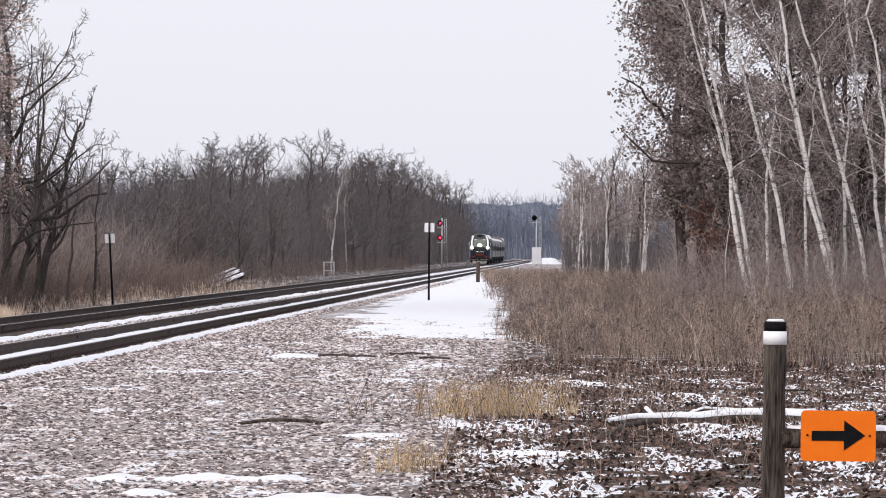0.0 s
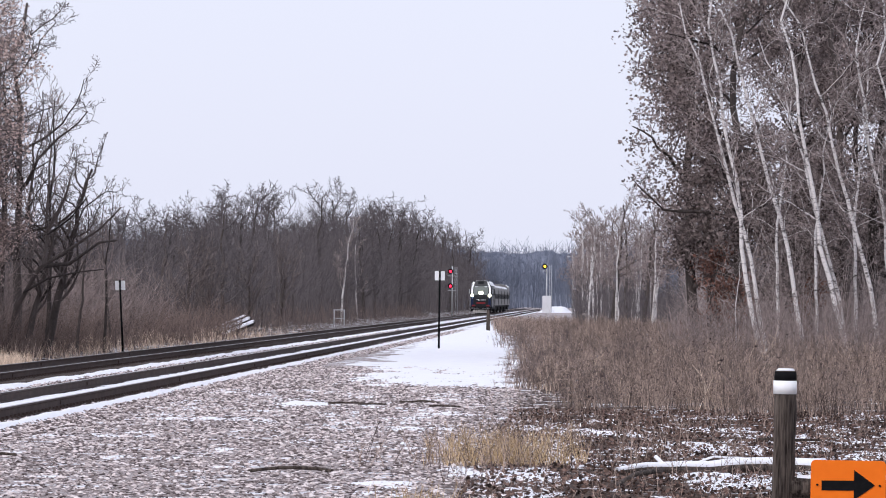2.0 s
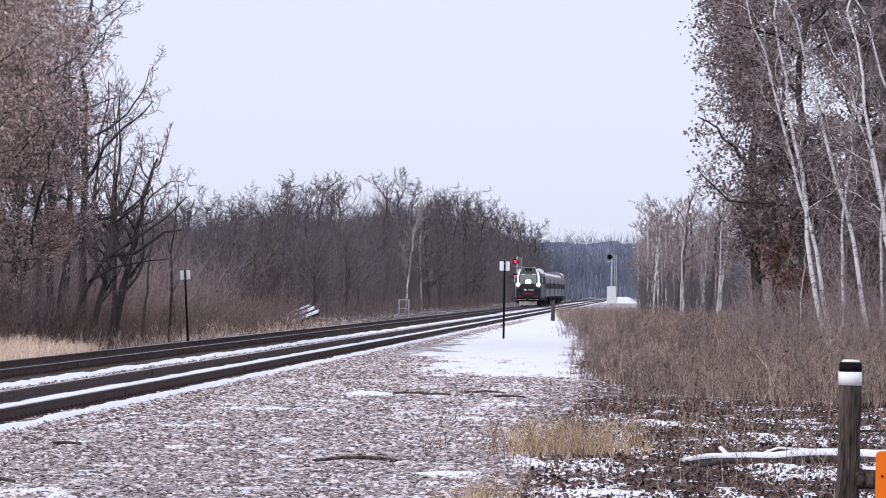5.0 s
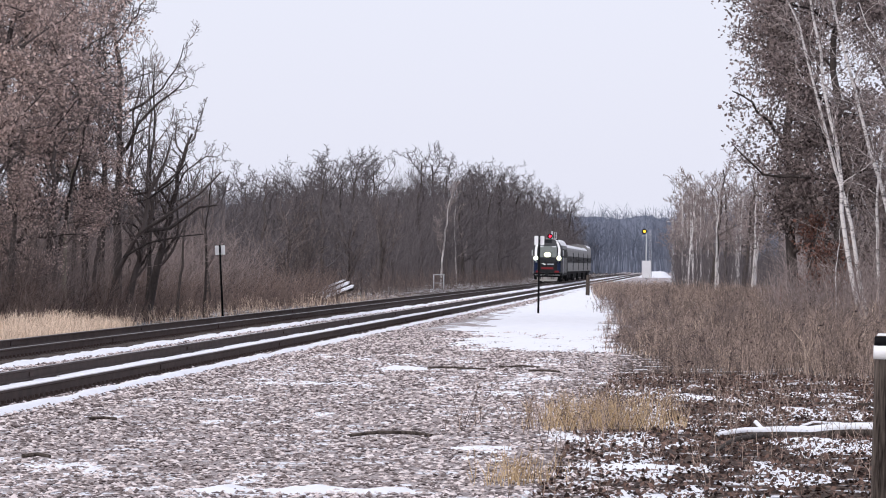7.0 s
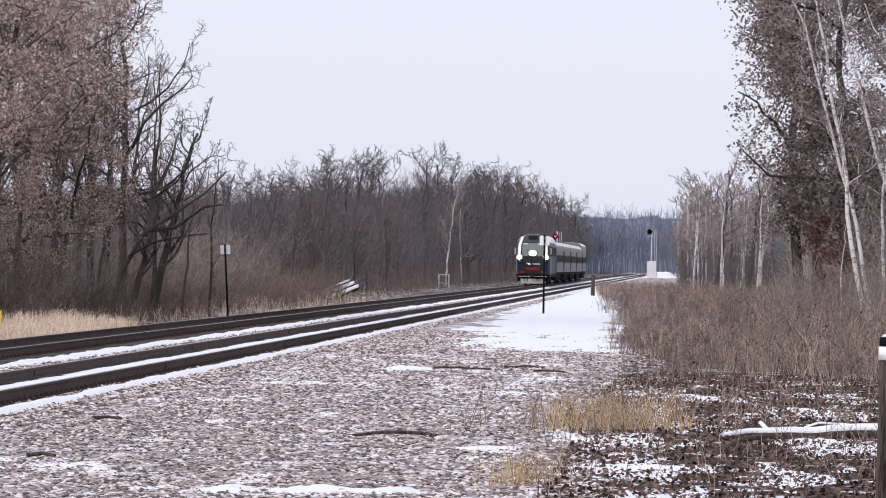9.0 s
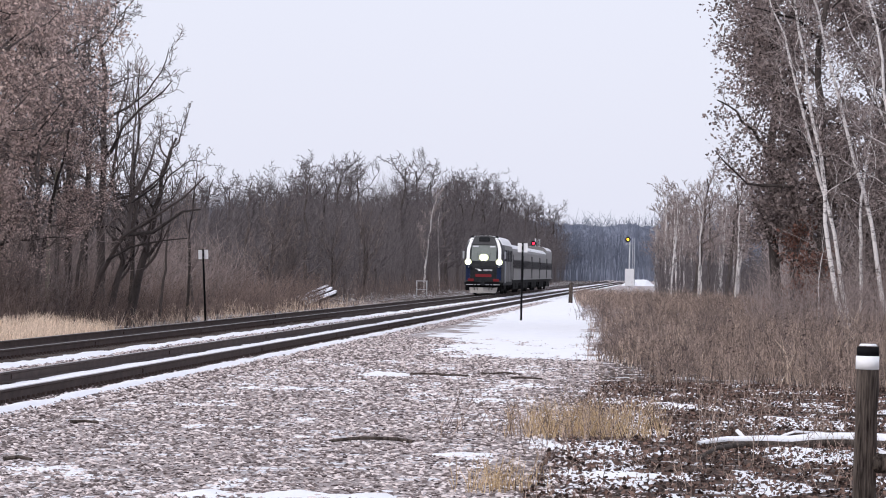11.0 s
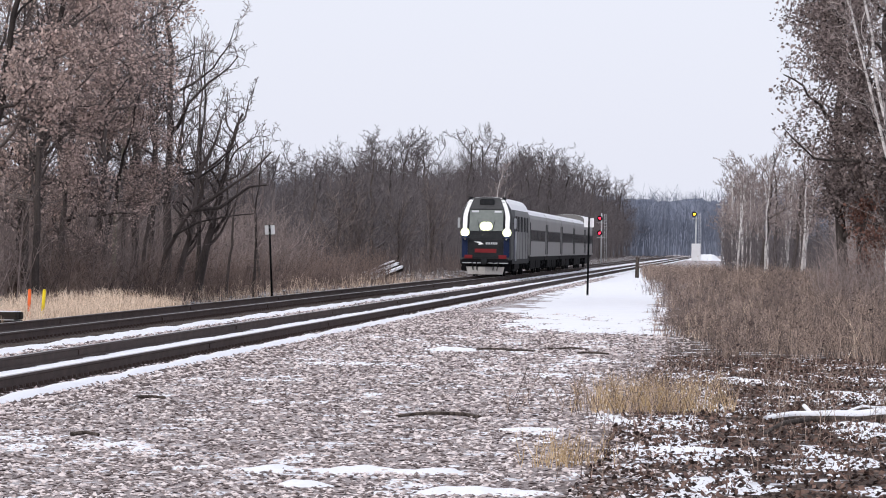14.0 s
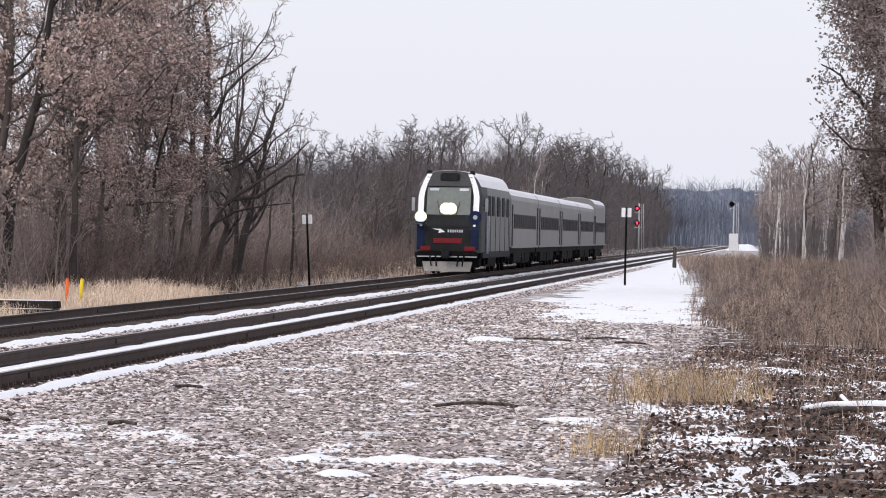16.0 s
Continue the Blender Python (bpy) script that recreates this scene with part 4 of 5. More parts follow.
# farther right birch stand round one darker tree
far_birches = [tree("birch_tree", 180 + k, "distant slender birch, bare and pale", BIRCH, PALE_TWIG, height=9.5, radius=0.11, lean=0.05 - 0.06 * k, bend=0.05, first=0.3, counts=(10, 8, 6), reach=(0.32, 0.5, 0.5), wide=0.5, thin=0.016, sway=0.012) for k in range(3)]
spots = []
for k in range(34):
    y = RNG.uniform(330, 470)
    spots.append((RNG.uniform(-0.0005 * y, 0.016 * y), y))
plant(far_birches, spots, RNG, 0.84, 1.1)
far_dark = [tree("grey_tree", 190 + k, "bare dark tree among the distant birches", BARK, TWIG, height=9.5, radius=0.2, first=0.3, counts=(9, 7, 5), reach=(0.4, 0.45, 0.5), thin=0.02) for k in range(2)]
plant(far_dark, [(2.3, 350, 0, 1.05), (3.6, 372, 1, 1.0), (0.9, 420, 1, 0.9), (6.0, 410, 0, 1.0), (4.6, 340, 0, 0.95), (0.3, 460, 0, 0.9), (5.4, 352, 1, 1.0), (2.9, 440, 1, 1.1), (-0.6, 470, 1, 0.75)], RNG, 0.95, 1.05)
# left wood beyond the tracks: tall grey trees, a dark spreading one, oaks with tan leaves
greys = [tree("grey_tree", 200 + k, "tall bare grey tree of many crooked limbs", BARK, DARK_TWIG, near=True, height=14, radius=0.2, lean=0.02 * (k - 1), bend=0.03 * (1 - k), first=0.28, counts=(13, 9, 6, 3), reach=(0.32, 0.42, 0.48, 0.5), wide=0.56, gnarl=0.24, rise=0.1, point=0.3) for k in range(3)]
plant(greys, [(-21.9, 172, 0, 1.0, 0), (-23.0, 176, 1, 0.95), (-22.6, 168, 2, 0.85), (-24.2, 180, 2), (-23.6, 165, 0, 0.9), (-25.3, 172, 1), (-25.0, 160, 2), (-26.5, 166, 1), (-26.8, 152, 0), (-28, 160, 2), (-22.3, 158, 1, 0.75), (-23.6, 148, 2, 0.8), (-22.6, 144, 0, 0.7)], RNG, 0.93, 1.05)
slim = [tree("grey_tree", 215 + k, "slim bare grey tree with upright limbs", BARK, TWIG, height=11, radius=0.11, lean=0.03 * k, first=0.3, counts=(9, 6, 4), reach=(0.25, 0.45, 0.5), wide=0.45, gnarl=0.2) for k in range(2)]
plant(slim, [(-21.2, 176, 0, 0.95), (-22.4, 182, 1), (-23.4, 170, 0), (-24.4, 168, 1), (-22.0, 165, 1, 0.8), (-24.9, 155, 0), (-23.2, 186, 0), (-20.6, 181, 1, 0.62), (-20.0, 186, 0, 0.6), (-21.2, 200, 1, 0.6)], RNG, 0.9, 1.05)
spreading = [tree("spreading_tree", 222, "dark bare tree whose crooked limbs lean over the line", BARK, DARK_TWIG, near=True, height=7.6, radius=0.2, lean=0.2, bend=0.05, first=0.25, counts=(11, 8, 6, 2), reach=(0.45, 0.45, 0.45, 0.5), wide=0.55, gnarl=0.26, rise=0.12, one_side=0.4)]
plant(spreading, [(-20.9, 172, 0, 1.0, 0), (-21.3, 169, 0, 0.8, 25)], RNG, 1.0, 1.0)
mossy = [tree("mossy_tree", 226, "slim crooked tree with pale lichened bark", LICHEN, PALE_TWIG, height=11, radius=0.1, lean=0.04, bend=-0.02, first=0.45, counts=(7, 5, 4), reach=(0.22, 0.45, 0.5), sway=0.012)]
plant(mossy, [(-22.7, 163, 0, 1.0, 0)], RNG, 1.0, 1.0)
tans = [tree("oak_tree", 230 + k, "leaning oak with pale tan withered leaves", BARK, TWIG, TAN_LEAF, 9000, 0.13, 0.2, 0.32, near=True, height=13, radius=0.2, lean=0.16 - 0.12 * k, first=0.2, counts=(13, 8, 6, 2), reach=(0.33, 0.45, 0.5, 0.5), wide=0.6, point=0.25, rise=0.04) for k in range(2)]
plant(tans, [(-24.4, 150, 0, 1.0, 0), (-24.0, 158, 1), (-25.6, 146, 1), (-23.2, 154, 1, 0.72), (-24.4, 140, 0, 1.0, 15), (-25.4, 163, 0, 1.0, -10), (-22.9, 160, 0, 0.6, 30)], RNG, 0.92, 1.05)


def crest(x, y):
    """Height of the left-hand long wood's canopy, fitted by bearing from the camera."""
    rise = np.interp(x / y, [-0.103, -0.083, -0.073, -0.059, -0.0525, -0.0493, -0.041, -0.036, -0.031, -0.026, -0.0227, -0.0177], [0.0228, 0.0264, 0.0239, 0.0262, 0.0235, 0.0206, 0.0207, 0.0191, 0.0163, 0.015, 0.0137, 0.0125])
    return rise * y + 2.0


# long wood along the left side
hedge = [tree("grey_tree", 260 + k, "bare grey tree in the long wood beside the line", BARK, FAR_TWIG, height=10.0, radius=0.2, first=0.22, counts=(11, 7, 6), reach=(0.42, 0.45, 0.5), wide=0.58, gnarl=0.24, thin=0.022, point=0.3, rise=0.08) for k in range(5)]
spots = []
for k in range(120):
    y = 232 + 960 * RNG.random() ** 1.3
    x = -25.0 - RNG.random() ** 1.5 * 26 - 0.003 * (y - 200)
    top = RNG.uniform(0.62, 0.86) if k > 34 else RNG.uniform(0.86, 0.98)
    if x / y > -0.05:
        top = RNG.uniform(0.84, 0.97)
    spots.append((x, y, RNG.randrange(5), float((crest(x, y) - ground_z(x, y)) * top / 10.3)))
plant(hedge, spots, RNG, 0.97, 1.03, 0.2)
wood2 = []
for k in range(14):
    y = RNG.uniform(200, 420)
    wood2.append((RNG.uniform(9 + (y - 190) * 0.02, 34), y, RNG.randrange(5), 0.95))
for k in range(20):
    y = RNG.uniform(500, 1000)
    wood2.append((RNG.uniform(2.5, 60), y, RNG.randrange(5), 1.0))
for k, (x, y, i, s) in enumerate(wood2):
    copy_thing(hedge[i], pose(x, y, ground_z(x, y) - 0.2, 0, 0, RNG.uniform(0, 360))).scale = (s, s, s * RNG.uniform(0.9, 1.1))
bushes = [tree("big_bush", 290 + k, "large dark many-stemmed bush before the long wood", BARK, DARK_TWIG, height=5.0, radius=0.1, first=0.03, counts=(20, 8, 6), reach=(0.75, 0.4, 0.45), wide=0.36, gnarl=0.13, rise=0.05, point=0.45, thin=0.014) for k in range(2)]
plant(bushes, [(-23.4, 264, 0, 1.05), (-24.2, 238, 1, 0.6), (-24.6, 292, 1, 0.85), (-25.2, 336, 0, 1.1), (-25.6, 300, 0, 1.1), (-26, 385, 1, 1.25)], RNG, 0.95, 1.05)
# two pale trunks stand out before the wood
plant([copy_thing(far_birches[0], Matrix()), copy_thing(far_birches[2], Matrix())], [(-25.6, 470, 0, 1.15, 0), (-26.4, 520, 1, 1.0, 90)], RNG, 1.0, 1.0)


def thicket(name, at, h, r, twigs, mat, label, category, seed, lean=0.18, spread=0.17):
    rng = np.random.default_rng(seed)
    V, F = stalks(rng, at, h, r, twigs, lean, 3, spread)
    return tagged(new(name, mesh_of(name, V, F, mat)), label, category, kind="stuff")


def on_ground(x, y):
    return np.stack([x, y, np.array([ground_z(float(a), float(b)) for a, b in zip(x, y)])], 1)


def clumped(rng, cx, cy, height, per, spread):
    """Roots and heights of many-stemmed bushes: a few stems round each centre, lower at the rim."""
    n = len(cx)
    k = np.repeat(np.arange(n), per)
    ox, oy = rng.normal(0, 1, len(k)), rng.normal(0, 1, len(k))
    x, y = cx[k] + ox * spread[k], cy[k] + oy * spread[k]
    h = height[k] * rng.uniform(0.45, 1.05, len(k)) * np.exp(-0.16 * (ox * ox + oy * oy))
    return x, y, h


def undergrowth():
    rng = np.random.default_rng(31)
    n = 520
    y = 118 + 560 * rng.random(n) ** 1.7
    x = -20.6 - 6.0 * rng.random(n) - 0.003 * (y - 112) - 2.0 * (y < 140)
    X, Y, H = clumped(rng, x, y, rng.uniform(0.8, 2.3, n) * np.interp(x, [-23, -20.6], [1.15, 0.7]), 11, rng.uniform(0.3, 0.9, n))
    half = rng.random(len(X)) < 0.5
    thicket("scrub", on_ground(X[half], Y[half]), H[half], 0.013, 8, SCRUB, "tangled bare scrub along the far side of the line", "scrub", 32, 0.34)
    n = 250
    y = 148 + 130 * rng.random(n) ** 1.5
    x = -20.1 - 2.6 * rng.random(n) - 0.004 * (y - 150) - 1.5 * (y < 158)
    X, Y, H = clumped(rng, x, y, rng.uniform(0.7, 2.7, n) * np.interp(x, [-22.5, -20.1], [1.1, 0.75]), 20, rng.uniform(0.25, 0.6, n))
    thicket("scrub", on_ground(X, Y), H, 0.009, 8, RUSSET, "russet bare bushes before the wood", "scrub", 30, 0.3)
    n = 9000
    y = 200 + 1000 * rng.random(n) ** 1.2
    x = -26 - 40 * rng.random(n) ** 1.3
    at = on_ground(x, y)
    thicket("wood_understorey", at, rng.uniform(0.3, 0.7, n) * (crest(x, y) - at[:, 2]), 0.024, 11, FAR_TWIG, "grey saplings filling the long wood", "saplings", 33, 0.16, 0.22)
    n = 4200
    y = 122 + 110 * rng.random(n)
    x = -21.6 - 12 * rng.random(n) - 1.2 * (y < 150)
    thicket("wood_understorey", on_ground(x, y), rng.uniform(0.9, 3.9, n), 0.013, 8, TWIG, "grey saplings under the tall trees", "saplings", 34, 0.25, 0.24)
    n = 3400
    y = 152 + 160 * rng.random(n) ** 1.3
    x = 5.0 + (y - 150) * 0.012 + 18 * rng.random(n)
    thicket("wood_understorey", on_ground(x, y), rng.uniform(1.0, 5.0, n), 0.012, 7, PALE_TWIG, "grey saplings under the oaks", "saplings", 35, 0.25, 0.24)
    n = 1000
    y = 126 + 24 * rng.random(n)
    x = 2.5 + (y - 126) * 0.02 + 13 * rng.random(n)
    thicket("sapling_fringe", on_ground(x, y), rng.uniform(0.6, 2.3, n), 0.009, 9, TWIG, "grey saplings and brambles at the feet of the birches", "saplings", 29, 0.22, 0.22)
    n = 3600
    y = 320 + 600 * rng.random(n)
    x = np.interp(y, [320, 700, 920], [-0.5, -1.0, 2]) + 30 * rng.random(n) ** 1.5
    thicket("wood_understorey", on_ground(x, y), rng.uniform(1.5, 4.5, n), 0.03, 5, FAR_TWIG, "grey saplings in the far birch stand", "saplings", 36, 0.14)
    # tall dry weeds between the verge and the wood, in clumps of many heights
    n = 2300
    y = 80 + 190 * rng.random(n) ** 1.7
    edge = np.array([brush_edge(float(v)) for v in y]) + 0.35
    x = edge + (0.105 * y + 2 - edge) * rng.random(n) ** 1.15
    keep = y > 81.5 + 2.2 * np.sin(x * 1.3) + 1.5 * np.sin(x * 3.7)
    x, y = x[keep], y[keep]
    roll = 0.5 + 0.5 * np.sin(x * 0.9 + 1.7 * np.sin(y * 0.31)) * np.cos(y * 0.17 + x * 0.4)
    tall = rng.uniform(0.75, 1.15, len(x)) * (0.8 + 0.55 * roll) * np.interp(y, [79, 92, 200], [0.75, 1.05, 1.25]) * np.interp(x - edge[keep], [0, 2.5], [0.55, 1.0])
    X, Y, H = clumped(rng, x, y, tall, 8, rng.uniform(0.1, 0.42, len(x)))
    thicket("dry_weeds", on_ground(X, Y), H, 0.0052, 11, BRUSH, "field of tall dry brown weeds", "weeds", 37, 0.2, 0.15)
    pale = rng.random(len(x)) < 0.04 + 0.3 * (np.sin(x * 1.1 + 3) * np.cos(y * 0.13) > 0.55)
    # darker many-twigged shrubs among the weeds
    dark = rng.random(len(x)) < np.where(x < edge[keep] + 1.2, 0.3, 0.1)
    DX, DY, DH = clumped(rng, x[dark], y[dark], tall[dark] * 1.12, 9, np.full(dark.sum(), 0.22))
    thicket("dark_shrubs", on_ground(DX, DY), DH, 0.006, 14, SCRUB, "dark twiggy shrubs among the weeds", "shrubs", 28, 0.26, 0.2)
    PX, PY, PH = clumped(rng, x[pale], y[pale] - 0.15, tall[pale] * 0.8, 9, np.full(pale.sum(), 0.2))
    thicket("pale_weeds", on_ground(PX, PY), PH, 0.006, 3, STRAW, "pale straw stems among the brown weeds", "weeds", 39, 0.25)
    n = 2600
    y = 260 + 130 * rng.random(n)
    x = np.array([brush_edge(float(v)) for v in y]) + 12 * rng.random(n) ** 1.4
    thicket("dry_weeds", on_ground(x, y), rng.uniform(0.3, 0.85, n), 0.014, 6, BRUSH, "field of tall dry brown weeds", "weeds", 38)
    k = rng.integers(0, len(X), 1700)
    V, F = stones(rng, X[k] + rng.normal(0, 0.1, 1700), Y[k], H[k] * rng.uniform(0.9, 1.15, 1700), np.full(1700, 0.036))
    tagged(new("seed_heads", mesh_of("seed_heads", V, F, SEED)), "dark withered seed heads on the weeds", "seed heads", kind="stuff")
    # straw grass
    for nm, n, x0, x1, y0, y1, h0, h1, sd in (("straw_tuft", 560, -1.85, -0.05, 54.3, 56.5, 0.15, 0.5, 41), ("straw_tuft", 110, -1.95, -1.1, 40.6, 42.6, 0.12, 0.34, 42)):
        x = (x0 + x1) / 2 + (x1 - x0) / 2 * np.clip(rng.normal(0, 0.5, n), -1.1, 1.1)
        thicket(nm, on_ground(x, rng.uniform(y0, y1, n)), rng.uniform(h0, h1, n) * rng.uniform(0.5, 1.15, n), 0.0045, 2, TUFT, "tuft of pale straw-coloured dead grass", "grass", sd, 0.3)
    n = 190
    y = rng.uniform(53.2, 58, n)
    x = rng.normal(-0.9, 0.9, n)
    thicket("brown_twigs", on_ground(x, y), rng.uniform(0.12, 0.5, n), 0.005, 6, BRUSH, "brown twiggy weeds among the dead grass", "weeds", 47, 0.3, 0.22)
    n = 7000
    y = 100 + 190 * rng.random(n) ** 1.6
    x = rng.uniform(-20.8, -16.9, n) - 0.4
    keep = np.sin(y * 0.24 + 0.6) + 0.7 * np.sin(y * 0.71 + x * 0.5) + 1.6 * (y < 128) > rng.normal(0.85, 0.35, n)
    x, y = x[keep], y[keep]
    n = len(x)
    thicket("straw_verge", on_ground(x, y), rng.uniform(0.15, 0.75, n) * np.interp(x, [-21, -19, -16.9], [1.1, 0.9, 0.3]), 0.007, 2, STRAW, "pale dead grass on the far verge", "grass", 44, 0.3)
    n = 5200
    y = 100 + 45 * rng.random(n)
    x = rng.uniform(-20.2, -17.75, n)
    thicket("straw_verge", on_ground(x, y), rng.uniform(0.25, 0.75, n) * np.interp(x, [-19.9, -17], [1, 0.5]), 0.007, 3, STRAW, "tall pale dead grass on the far verge", "grass", 46, 0.25)
    # sparse twigs and weeds on the littered near ground
    n = 750
    y = 38 + 44 * rng.random(n)
    x = rng.uniform(-1.6, 6.0, n)
    thicket("dry_twigs", on_ground(x, y), rng.uniform(0.1, 0.3, n) + 0.4 * rng.random(n) ** 4, 0.004, 5, BRUSH, "sparse dry weed stems in leaf litter", "weeds", 45, 0.3)
    n = 46000
    y = 30 + 53 * rng.random(n)
    x = rng.uniform(-1.6, 6.5, n) + 0.3
    keep = x > -1.4 + rng.normal(0, 0.5, n)
    x, y = x[keep], y[keep]
    at = on_ground(x, y)
    at[:, 2] += rng.uniform(0.01, 0.05, len(at))
    tagged(new("leaf_litter", mesh_of("leaf_litter", *flakes(rng, at, 0.06, 0.5), LITTER)), "dark fallen leaves lying over snow and soil", "leaves", kind="stuff")


undergrowth()


def far_woods():
    """The wood that closes the view far along the line."""
    rng = np.random.default_rng(51)
    n = 9000
    y = 1150 + 550 * rng.random(n) ** 2.2
    x = rng.uniform(-260, 200, n)
    at = on_ground(x, y)
    h = rng.uniform(9.5, 16.0, n) + 1.5 * np.sin(x * 0.045 + 2 * np.sin(y * 0.01))
    V, F = stalks(rng, at, h, 0.1, 6, 0.1)
    # closed canopy between the stems, a rough crest with clefts
    nx, ys = 640, (1190, 1250, 1330, 1420, 1520, 1640, 1760)
    W = []
    for j, yy in enumerate(ys):
        for i in range(nx + 1):
            xx = -460 + 830 * i / nx
            c = 12.6 + 1.6 * noise.noise((xx * 0.02, yy * 0.01, 1)) + 1.8 * noise.noise((xx * 0.09, yy * 0.05, 5)) + 2.2 * noise.noise((xx * 0.45, yy, 9))
            W.append((xx, yy + 12 * noise.noise((xx * 0.1, yy, 2)), ground_z(xx, yy) + (c * (0.75 if j == 1 else 1.0) if j else -0.5)))
    W = np.array(W)
    w = nx + 1
    G = np.array([(j * w + i, j * w + i + 1, (j + 1) * w + i + 1, (j + 1) * w + i) for j in range(len(ys) - 1) for i in range(nx)])
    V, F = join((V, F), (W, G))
    tagged(new("distant_woods", mesh_of("distant_woods", V, F, HAZE_TWIG)), "bare woods far along the line, haze-blue in colour", "woods", kind="stuff")


far_woods()


# ---- fallen wood, stakes and lumber ----
def swept(p, r, sides):
    """One tube along the points p, closed at both ends by a point."""
    d = np.gradient(p, axis=0)
    d /= np.linalg.norm(d, axis=1, keepdims=True)
    ref = np.array([0.0, 1.0, 0.0]) if abs(d[0, 1]) < 0.8 else np.array([0.0, 0.0, 1.0])
    u = np.cross(d, ref)
    u /= np.linalg.norm(u, axis=1, keepdims=True)
    v = np.cross(d, u)
    a = np.arange(sides) * 2 * np.pi / sides
    rings = p[:, None] + (np.cos(a)[None, :, None] * u[:, None] + np.sin(a)[None, :, None] * v[:, None]) * r[:, None, None]
    F = [(j * sides + i, j * sides + (i + 1) % sides, (j + 1) * sides + (i + 1) % sides, (j + 1) * sides + i) for j in range(len(p) - 1) for i in range(sides)]
    F += [tuple(range(sides)), tuple(range((len(p) - 1) * sides, len(p) * sides))]
    return rings.reshape(-1, 3), F


def bent_log(name, pts, r0, r1, label, snow=True, mat=None):
    log = empty(name, Matrix(), label, "branch")
    p = np.array(pts, float)
    fine = np.stack([np.interp(np.linspace(0, len(p) - 1, 5 * len(p)), range(len(p)), p[:, k]) for k in range(3)], 1)
    fine += np.array([[noise.noise((q[0] * 3, q[1], i)) * 0.02 for i in range(3)] for q in fine])
    n = len(fine) - 1
    r = np.linspace(r0, r1, n + 1)
    child(new("stem", mesh_of("stem", *swept(fine, r, 8), mat or POST_WOOD, True)), log)
    if snow:
        top = fine + np.array([0, 0, 1]) * (r * 0.75)[:, None]
        child(new("snow_cover", mesh_of("snow_cover", *swept(top, r * 0.9, 8), SNOW, True)), log, "snow lying on top")
    return log


bent_log("fallen_log", [(0.4, 52.4, 0.02), (0.75, 52.8, 0.06), (1.3, 53, 0.05), (1.9, 53.3, 0.07), (2.9, 53.6, 0.06)], 0.04, 0.075, "snow-covered fallen log in the litter")
bent_log("fallen_branch", [(1.25, 53.8, 0.03), (1.6, 54.0, 0.14), (1.9, 54.2, 0.12), (2.4, 54.4, 0.04)], 0.02, 0.028, "arched snow-covered branch in the litter")
bent_log("fallen_branch", [(1.02, 53.2, 0.02), (0.95, 53.3, 0.08), (0.88, 53.4, 0.16)], 0.03, 0.03, "broken snow-topped stump branch")
bent_log("fallen_branch", [(0.35, 48.5, 0.02), (0.6, 49.5, 0.12), (0.9, 50.5, 0.14)], 0.02, 0.035, "dark fallen branch lying in litter", False)
bent_log("fallen_branch", [(-3.9, 52.0, 0.02), (-3.5, 52.1, 0.06), (-3.1, 52.2, 0.05), (-2.9, 52, 0.02)], 0.018, 0.024, "thin dark stick on gravel", False)
for x, y, w in ((-7.5, 56.2, 0.36), (-6.7, 45.2, 0.28), (-8.1, 45.6, 0.3), (-4.9, 86, 0.7), (-4.3, 85.2, 0.55), (-2.9, 84, 0.6), (-3.6, 87.5, 0.8)):
    bent_log("stick", [(x, y, 0.03), (x + w * 0.5, y + 0.1, 0.05), (x + w, y + 0.05, 0.03)], 0.022, 0.016, "short dark piece of wood on gravel", False)


def stake(x, y, mat, label):
    s = empty("marker_stake", pose(x, y, -0.25, RNG.uniform(-3, 3), RNG.uniform(-5, 5), 0), label, "marker stake")
    tube("tube", (0, 0, 0), (0, 0, 0.9), 0.045, 0.045, mat, s, 10)
    tube("cap", (0, 0, 0.9), (0, 0, 0.93), 0.048, 0.03, mat, s, 10)


snag = bent_log("broken_tree", [(-21.9, 169, -0.3), (-21.5, 168.6, 1.6), (-20.6, 168.2, 3.1), (-19.5, 168, 3.8), (-18.3, 168, 4.6), (-17.45, 168, 5.45)], 0.11, 0.025, "leaning dead tree with broken dark limbs", False, BARK)
tagged(snag, category="tree")
for pts, a, b in (([(-20.4, 168.2, 3.2), (-19.4, 168, 3.3), (-18.3, 168, 4.1), (-17.6, 168, 4.2)], 0.09, 0.03), ([(-21.2, 168.4, 2.2), (-20.2, 168, 2.75), (-19.0, 168, 3.0), (-18.1, 168, 3.1)], 0.05, 0.02),
                  ([(-20.4, 168.2, 3.2), (-20.2, 168, 4.6), (-19.6, 168, 5.8), (-19.3, 168, 6.9)], 0.09, 0.02), ([(-20.25, 168, 4.4), (-19.4, 168, 5.0), (-18.7, 168, 5.9)], 0.05, 0.015)):
    p = np.array(pts)
    r = np.linspace(a, b, len(p))
    child(new("limb", mesh_of("limb", *swept(p, r, 7), BARK, True)), snag)


stake(-18.6, 117.4, ORANGE_RED, "orange utility marker stake in dead grass")
stake(-18.33, 117.9, YELLOW, "yellow utility marker stake in dead grass")


def lumber(x, y, n, length, label, turn):
    pile = empty("timber_pile", pose(x, y, -0.22, 0, 0, turn), label, "timber")
    for k in range(n):
        z = (0.1 if n > 2 else -0.04) + 0.2 * (k // 2)
        tie = box("timber", (-0.12 + 0.3 * (k % 2), -length / 2, z), (0.12 + 0.3 * (k % 2), length / 2, z + 0.18), DARK_TIE, pile, 0.015)
        box("snow_cover", (-0.11 + 0.3 * (k % 2), -length / 2 + 0.05, z + 0.18), (0.11 + 0.3 * (k % 2), length / 2 - 0.05, z + 0.2), SNOW, tie, 0.012)


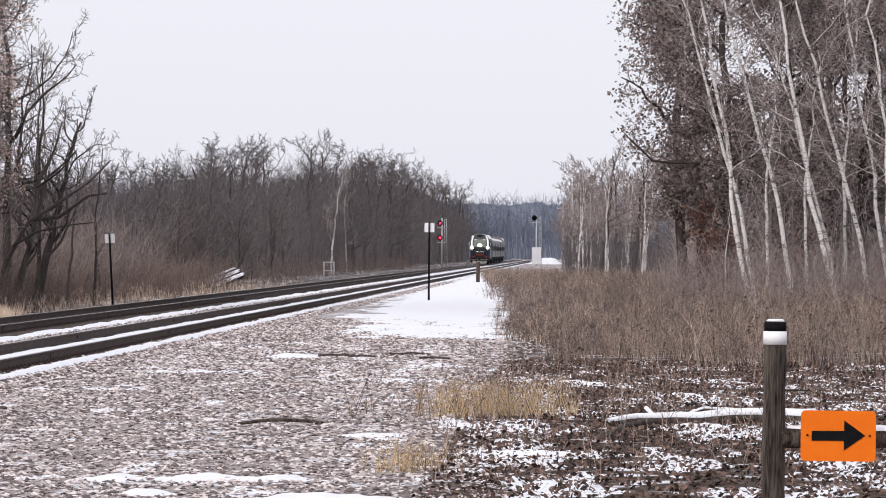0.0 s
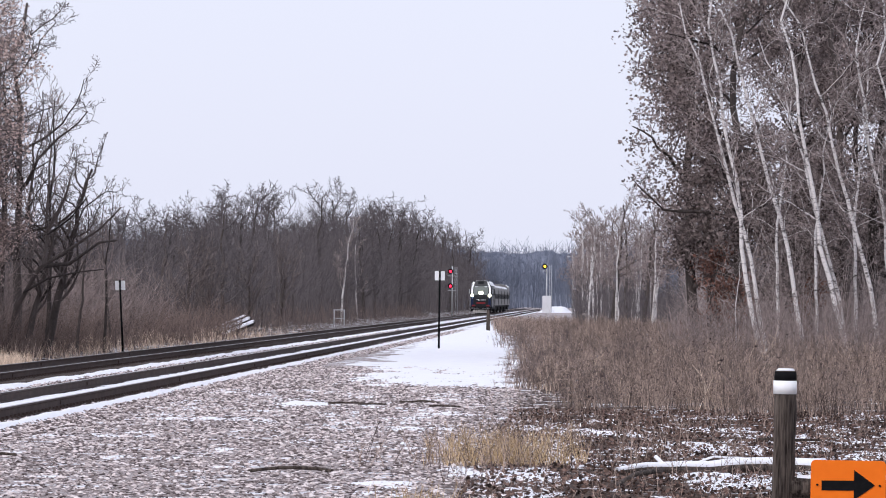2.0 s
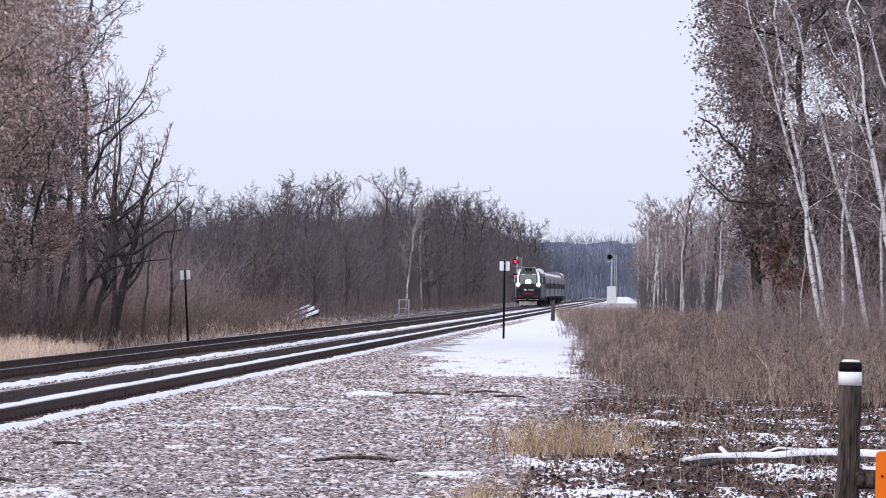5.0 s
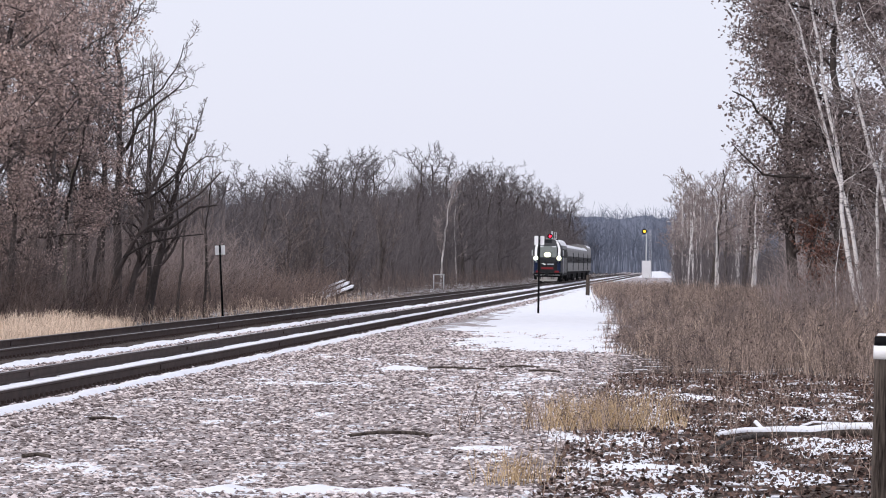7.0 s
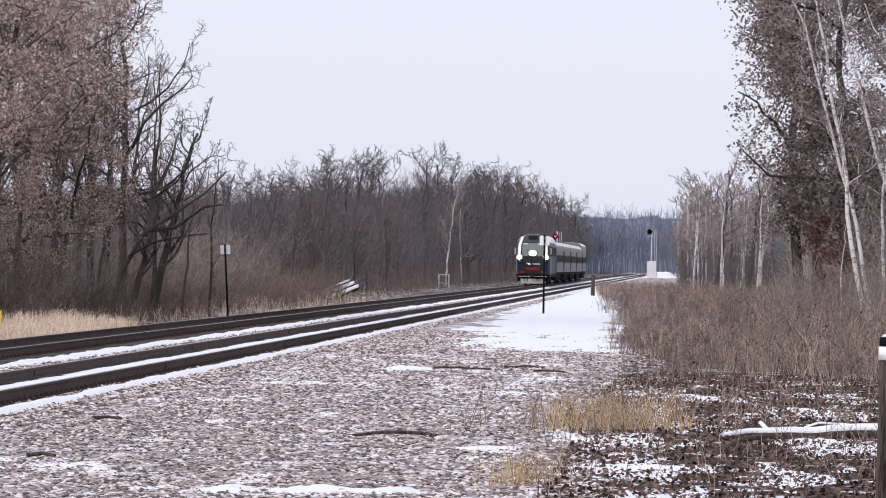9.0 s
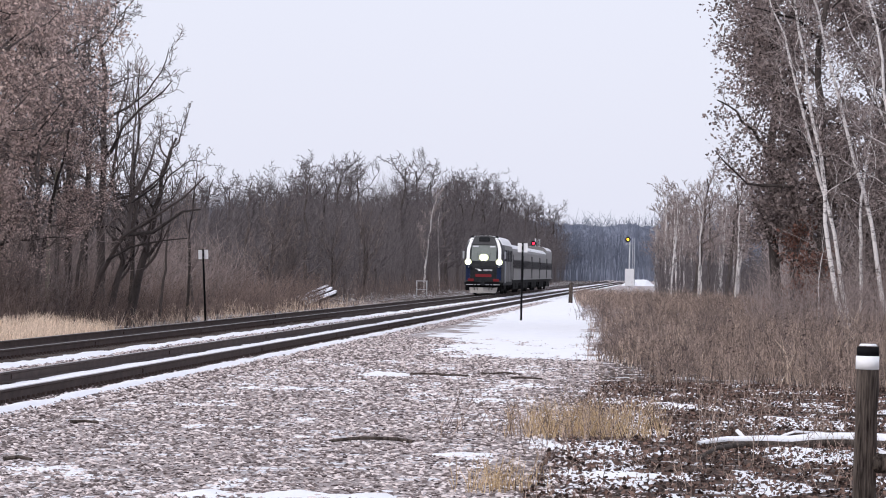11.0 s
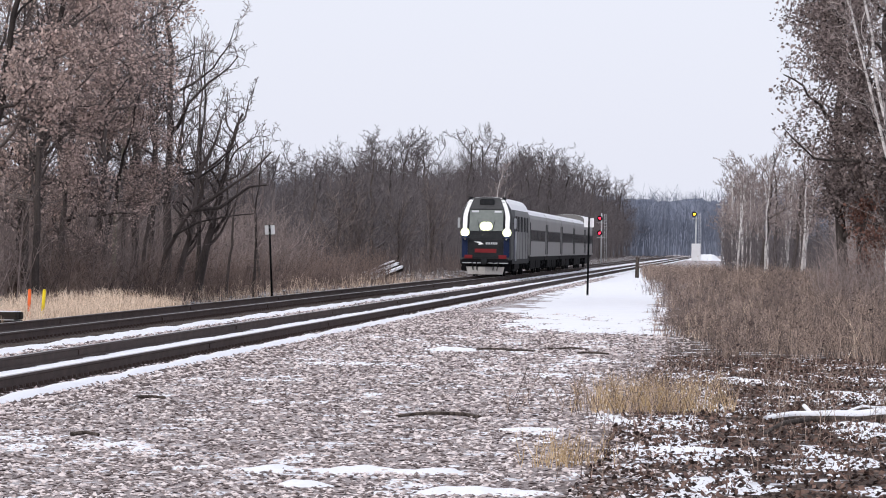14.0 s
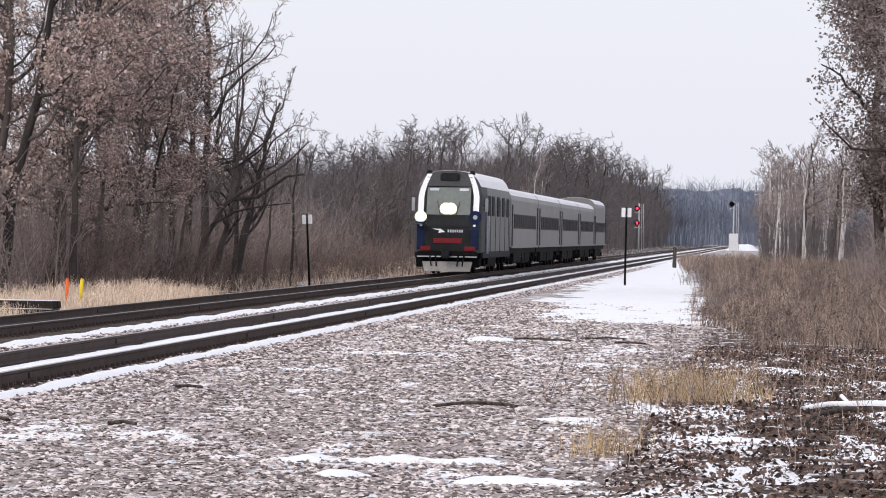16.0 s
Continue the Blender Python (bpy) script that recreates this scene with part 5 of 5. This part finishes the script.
lumber(-18.3, 106, 4, 2.6, "pile of old dark railway ties under snow", 80)
lumber(-17.6, 130, 2, 7.0, "old snow-topped ties lying on the verge", -2)
slant = empty("timber_pile", pose(-20.55, 265, -0.25, 0, 0, -22), "slanting stack of snow-topped timbers beside the line", "timber")
for k in range(5):
    x, z = 0.16 * (k % 2) - 0.26 * k, 0.12 + 0.1 * k
    bm = bmesh.new()
    bmesh.ops.create_cube(bm, size=1, matrix=pose(x, 0.25 * k, z + 0.3, 10) @ Matrix.Diagonal((0.17, 4.2, 0.15, 1)))
    plank = part("timber", bm, DARK_TIE, slant)
    bm = bmesh.new()
    bmesh.ops.create_cube(bm, size=1, matrix=pose(x, 0.25 * k, z + 0.41, 10) @ Matrix.Diagonal((0.18, 4.1, 0.075, 1)))
    bmesh.ops.bevel(bm, geom=bm.edges[:], offset=0.02, segments=1, affect="EDGES")
    part("snow_cover", bm, SNOW, plank, "snow lying on top")
crate = empty("equipment_rack", pose(-21.9, 400, -0.2), "small pale open metal frame by the line", "equipment frame")
for x in (-0.45, 0.45):
    for y in (-0.3, 0.3):
        tube("leg", (x, y, 0), (x, y, 1.3), 0.04, 0.04, METAL, crate, 6)
box("top", (-0.5, -0.35, 1.28), (0.5, 0.35, 1.36), METAL, crate)
box("shelf", (-0.5, -0.35, 0.55), (0.5, 0.35, 0.6), METAL, crate)


def mound():
    """Snowy ramp of the far crossing."""
    V, F, nx, ny = [], [], 30, 8
    for j in range(ny + 1):
        for i in range(nx + 1):
            x, y = -9.0 + 7.0 * i / nx, 800 + 90 * j / ny
            k = ease(0, 0.35, i / nx) * ease(1, 0.7, i / nx) * ease(0, 0.7, j / ny)
            V.append((x, y, -0.05 + 1.1 * k + 0.15 * noise.noise((x, y * 0.1, 3))))
    w = nx + 1
    F = [(j * w + i, j * w + i + 1, (j + 1) * w + i + 1, (j + 1) * w + i) for j in range(ny) for i in range(nx)]
    tagged(new("snow_bank", mesh_of("snow_bank", V, F, SNOW, True)), "snowy ramp of a crossing far down the line", "snow bank", kind="structure")


mound()


def motions():
    # the lamp shows for about half of each 1.33 s
    rows = [(0.0, 0)]
    for k in range(12):
        on, off = 0.34 + 1.327 * k, 1.0 + 1.327 * k
        rows += [(on - 0.07, 0), (on, -86), (off - 0.07, -86), (off, 0)]
    rows = [r for r in rows if r[0] < 16.0] + [(16.0, 0)]
    walk(VANE, [(t, pose(-0.3, -0.06, VANE_Z, a, 0, 0)) for t, a in rows])
    # the ditch lights burn together, then by turns
    for ob, s in SHUTTERS:
        shut = [(15.38, 0), (15.46, 86), (15.7, 86), (15.77, 0)] if s < 0 else [(15.72, 0), (15.79, 86)]
        rows = [(0.0, 0)] + shut + [(16.0, 0 if s < 0 else 86)]
        walk(ob, [(t, pose(s * 1.2, nose_back(2.5) - 0.13, 2.2, 86 - a, 0, 0)) for t, a in rows])
    for ob, back, turn in TRAIN:
        walk(ob, [(t, pose(FAR_X, train_y(t) + back, RAIL_TOP + 0.064, 0, 0, turn)) for t in (0.0, 4.0, 8.0, 12.0, 16.0)])


motions()
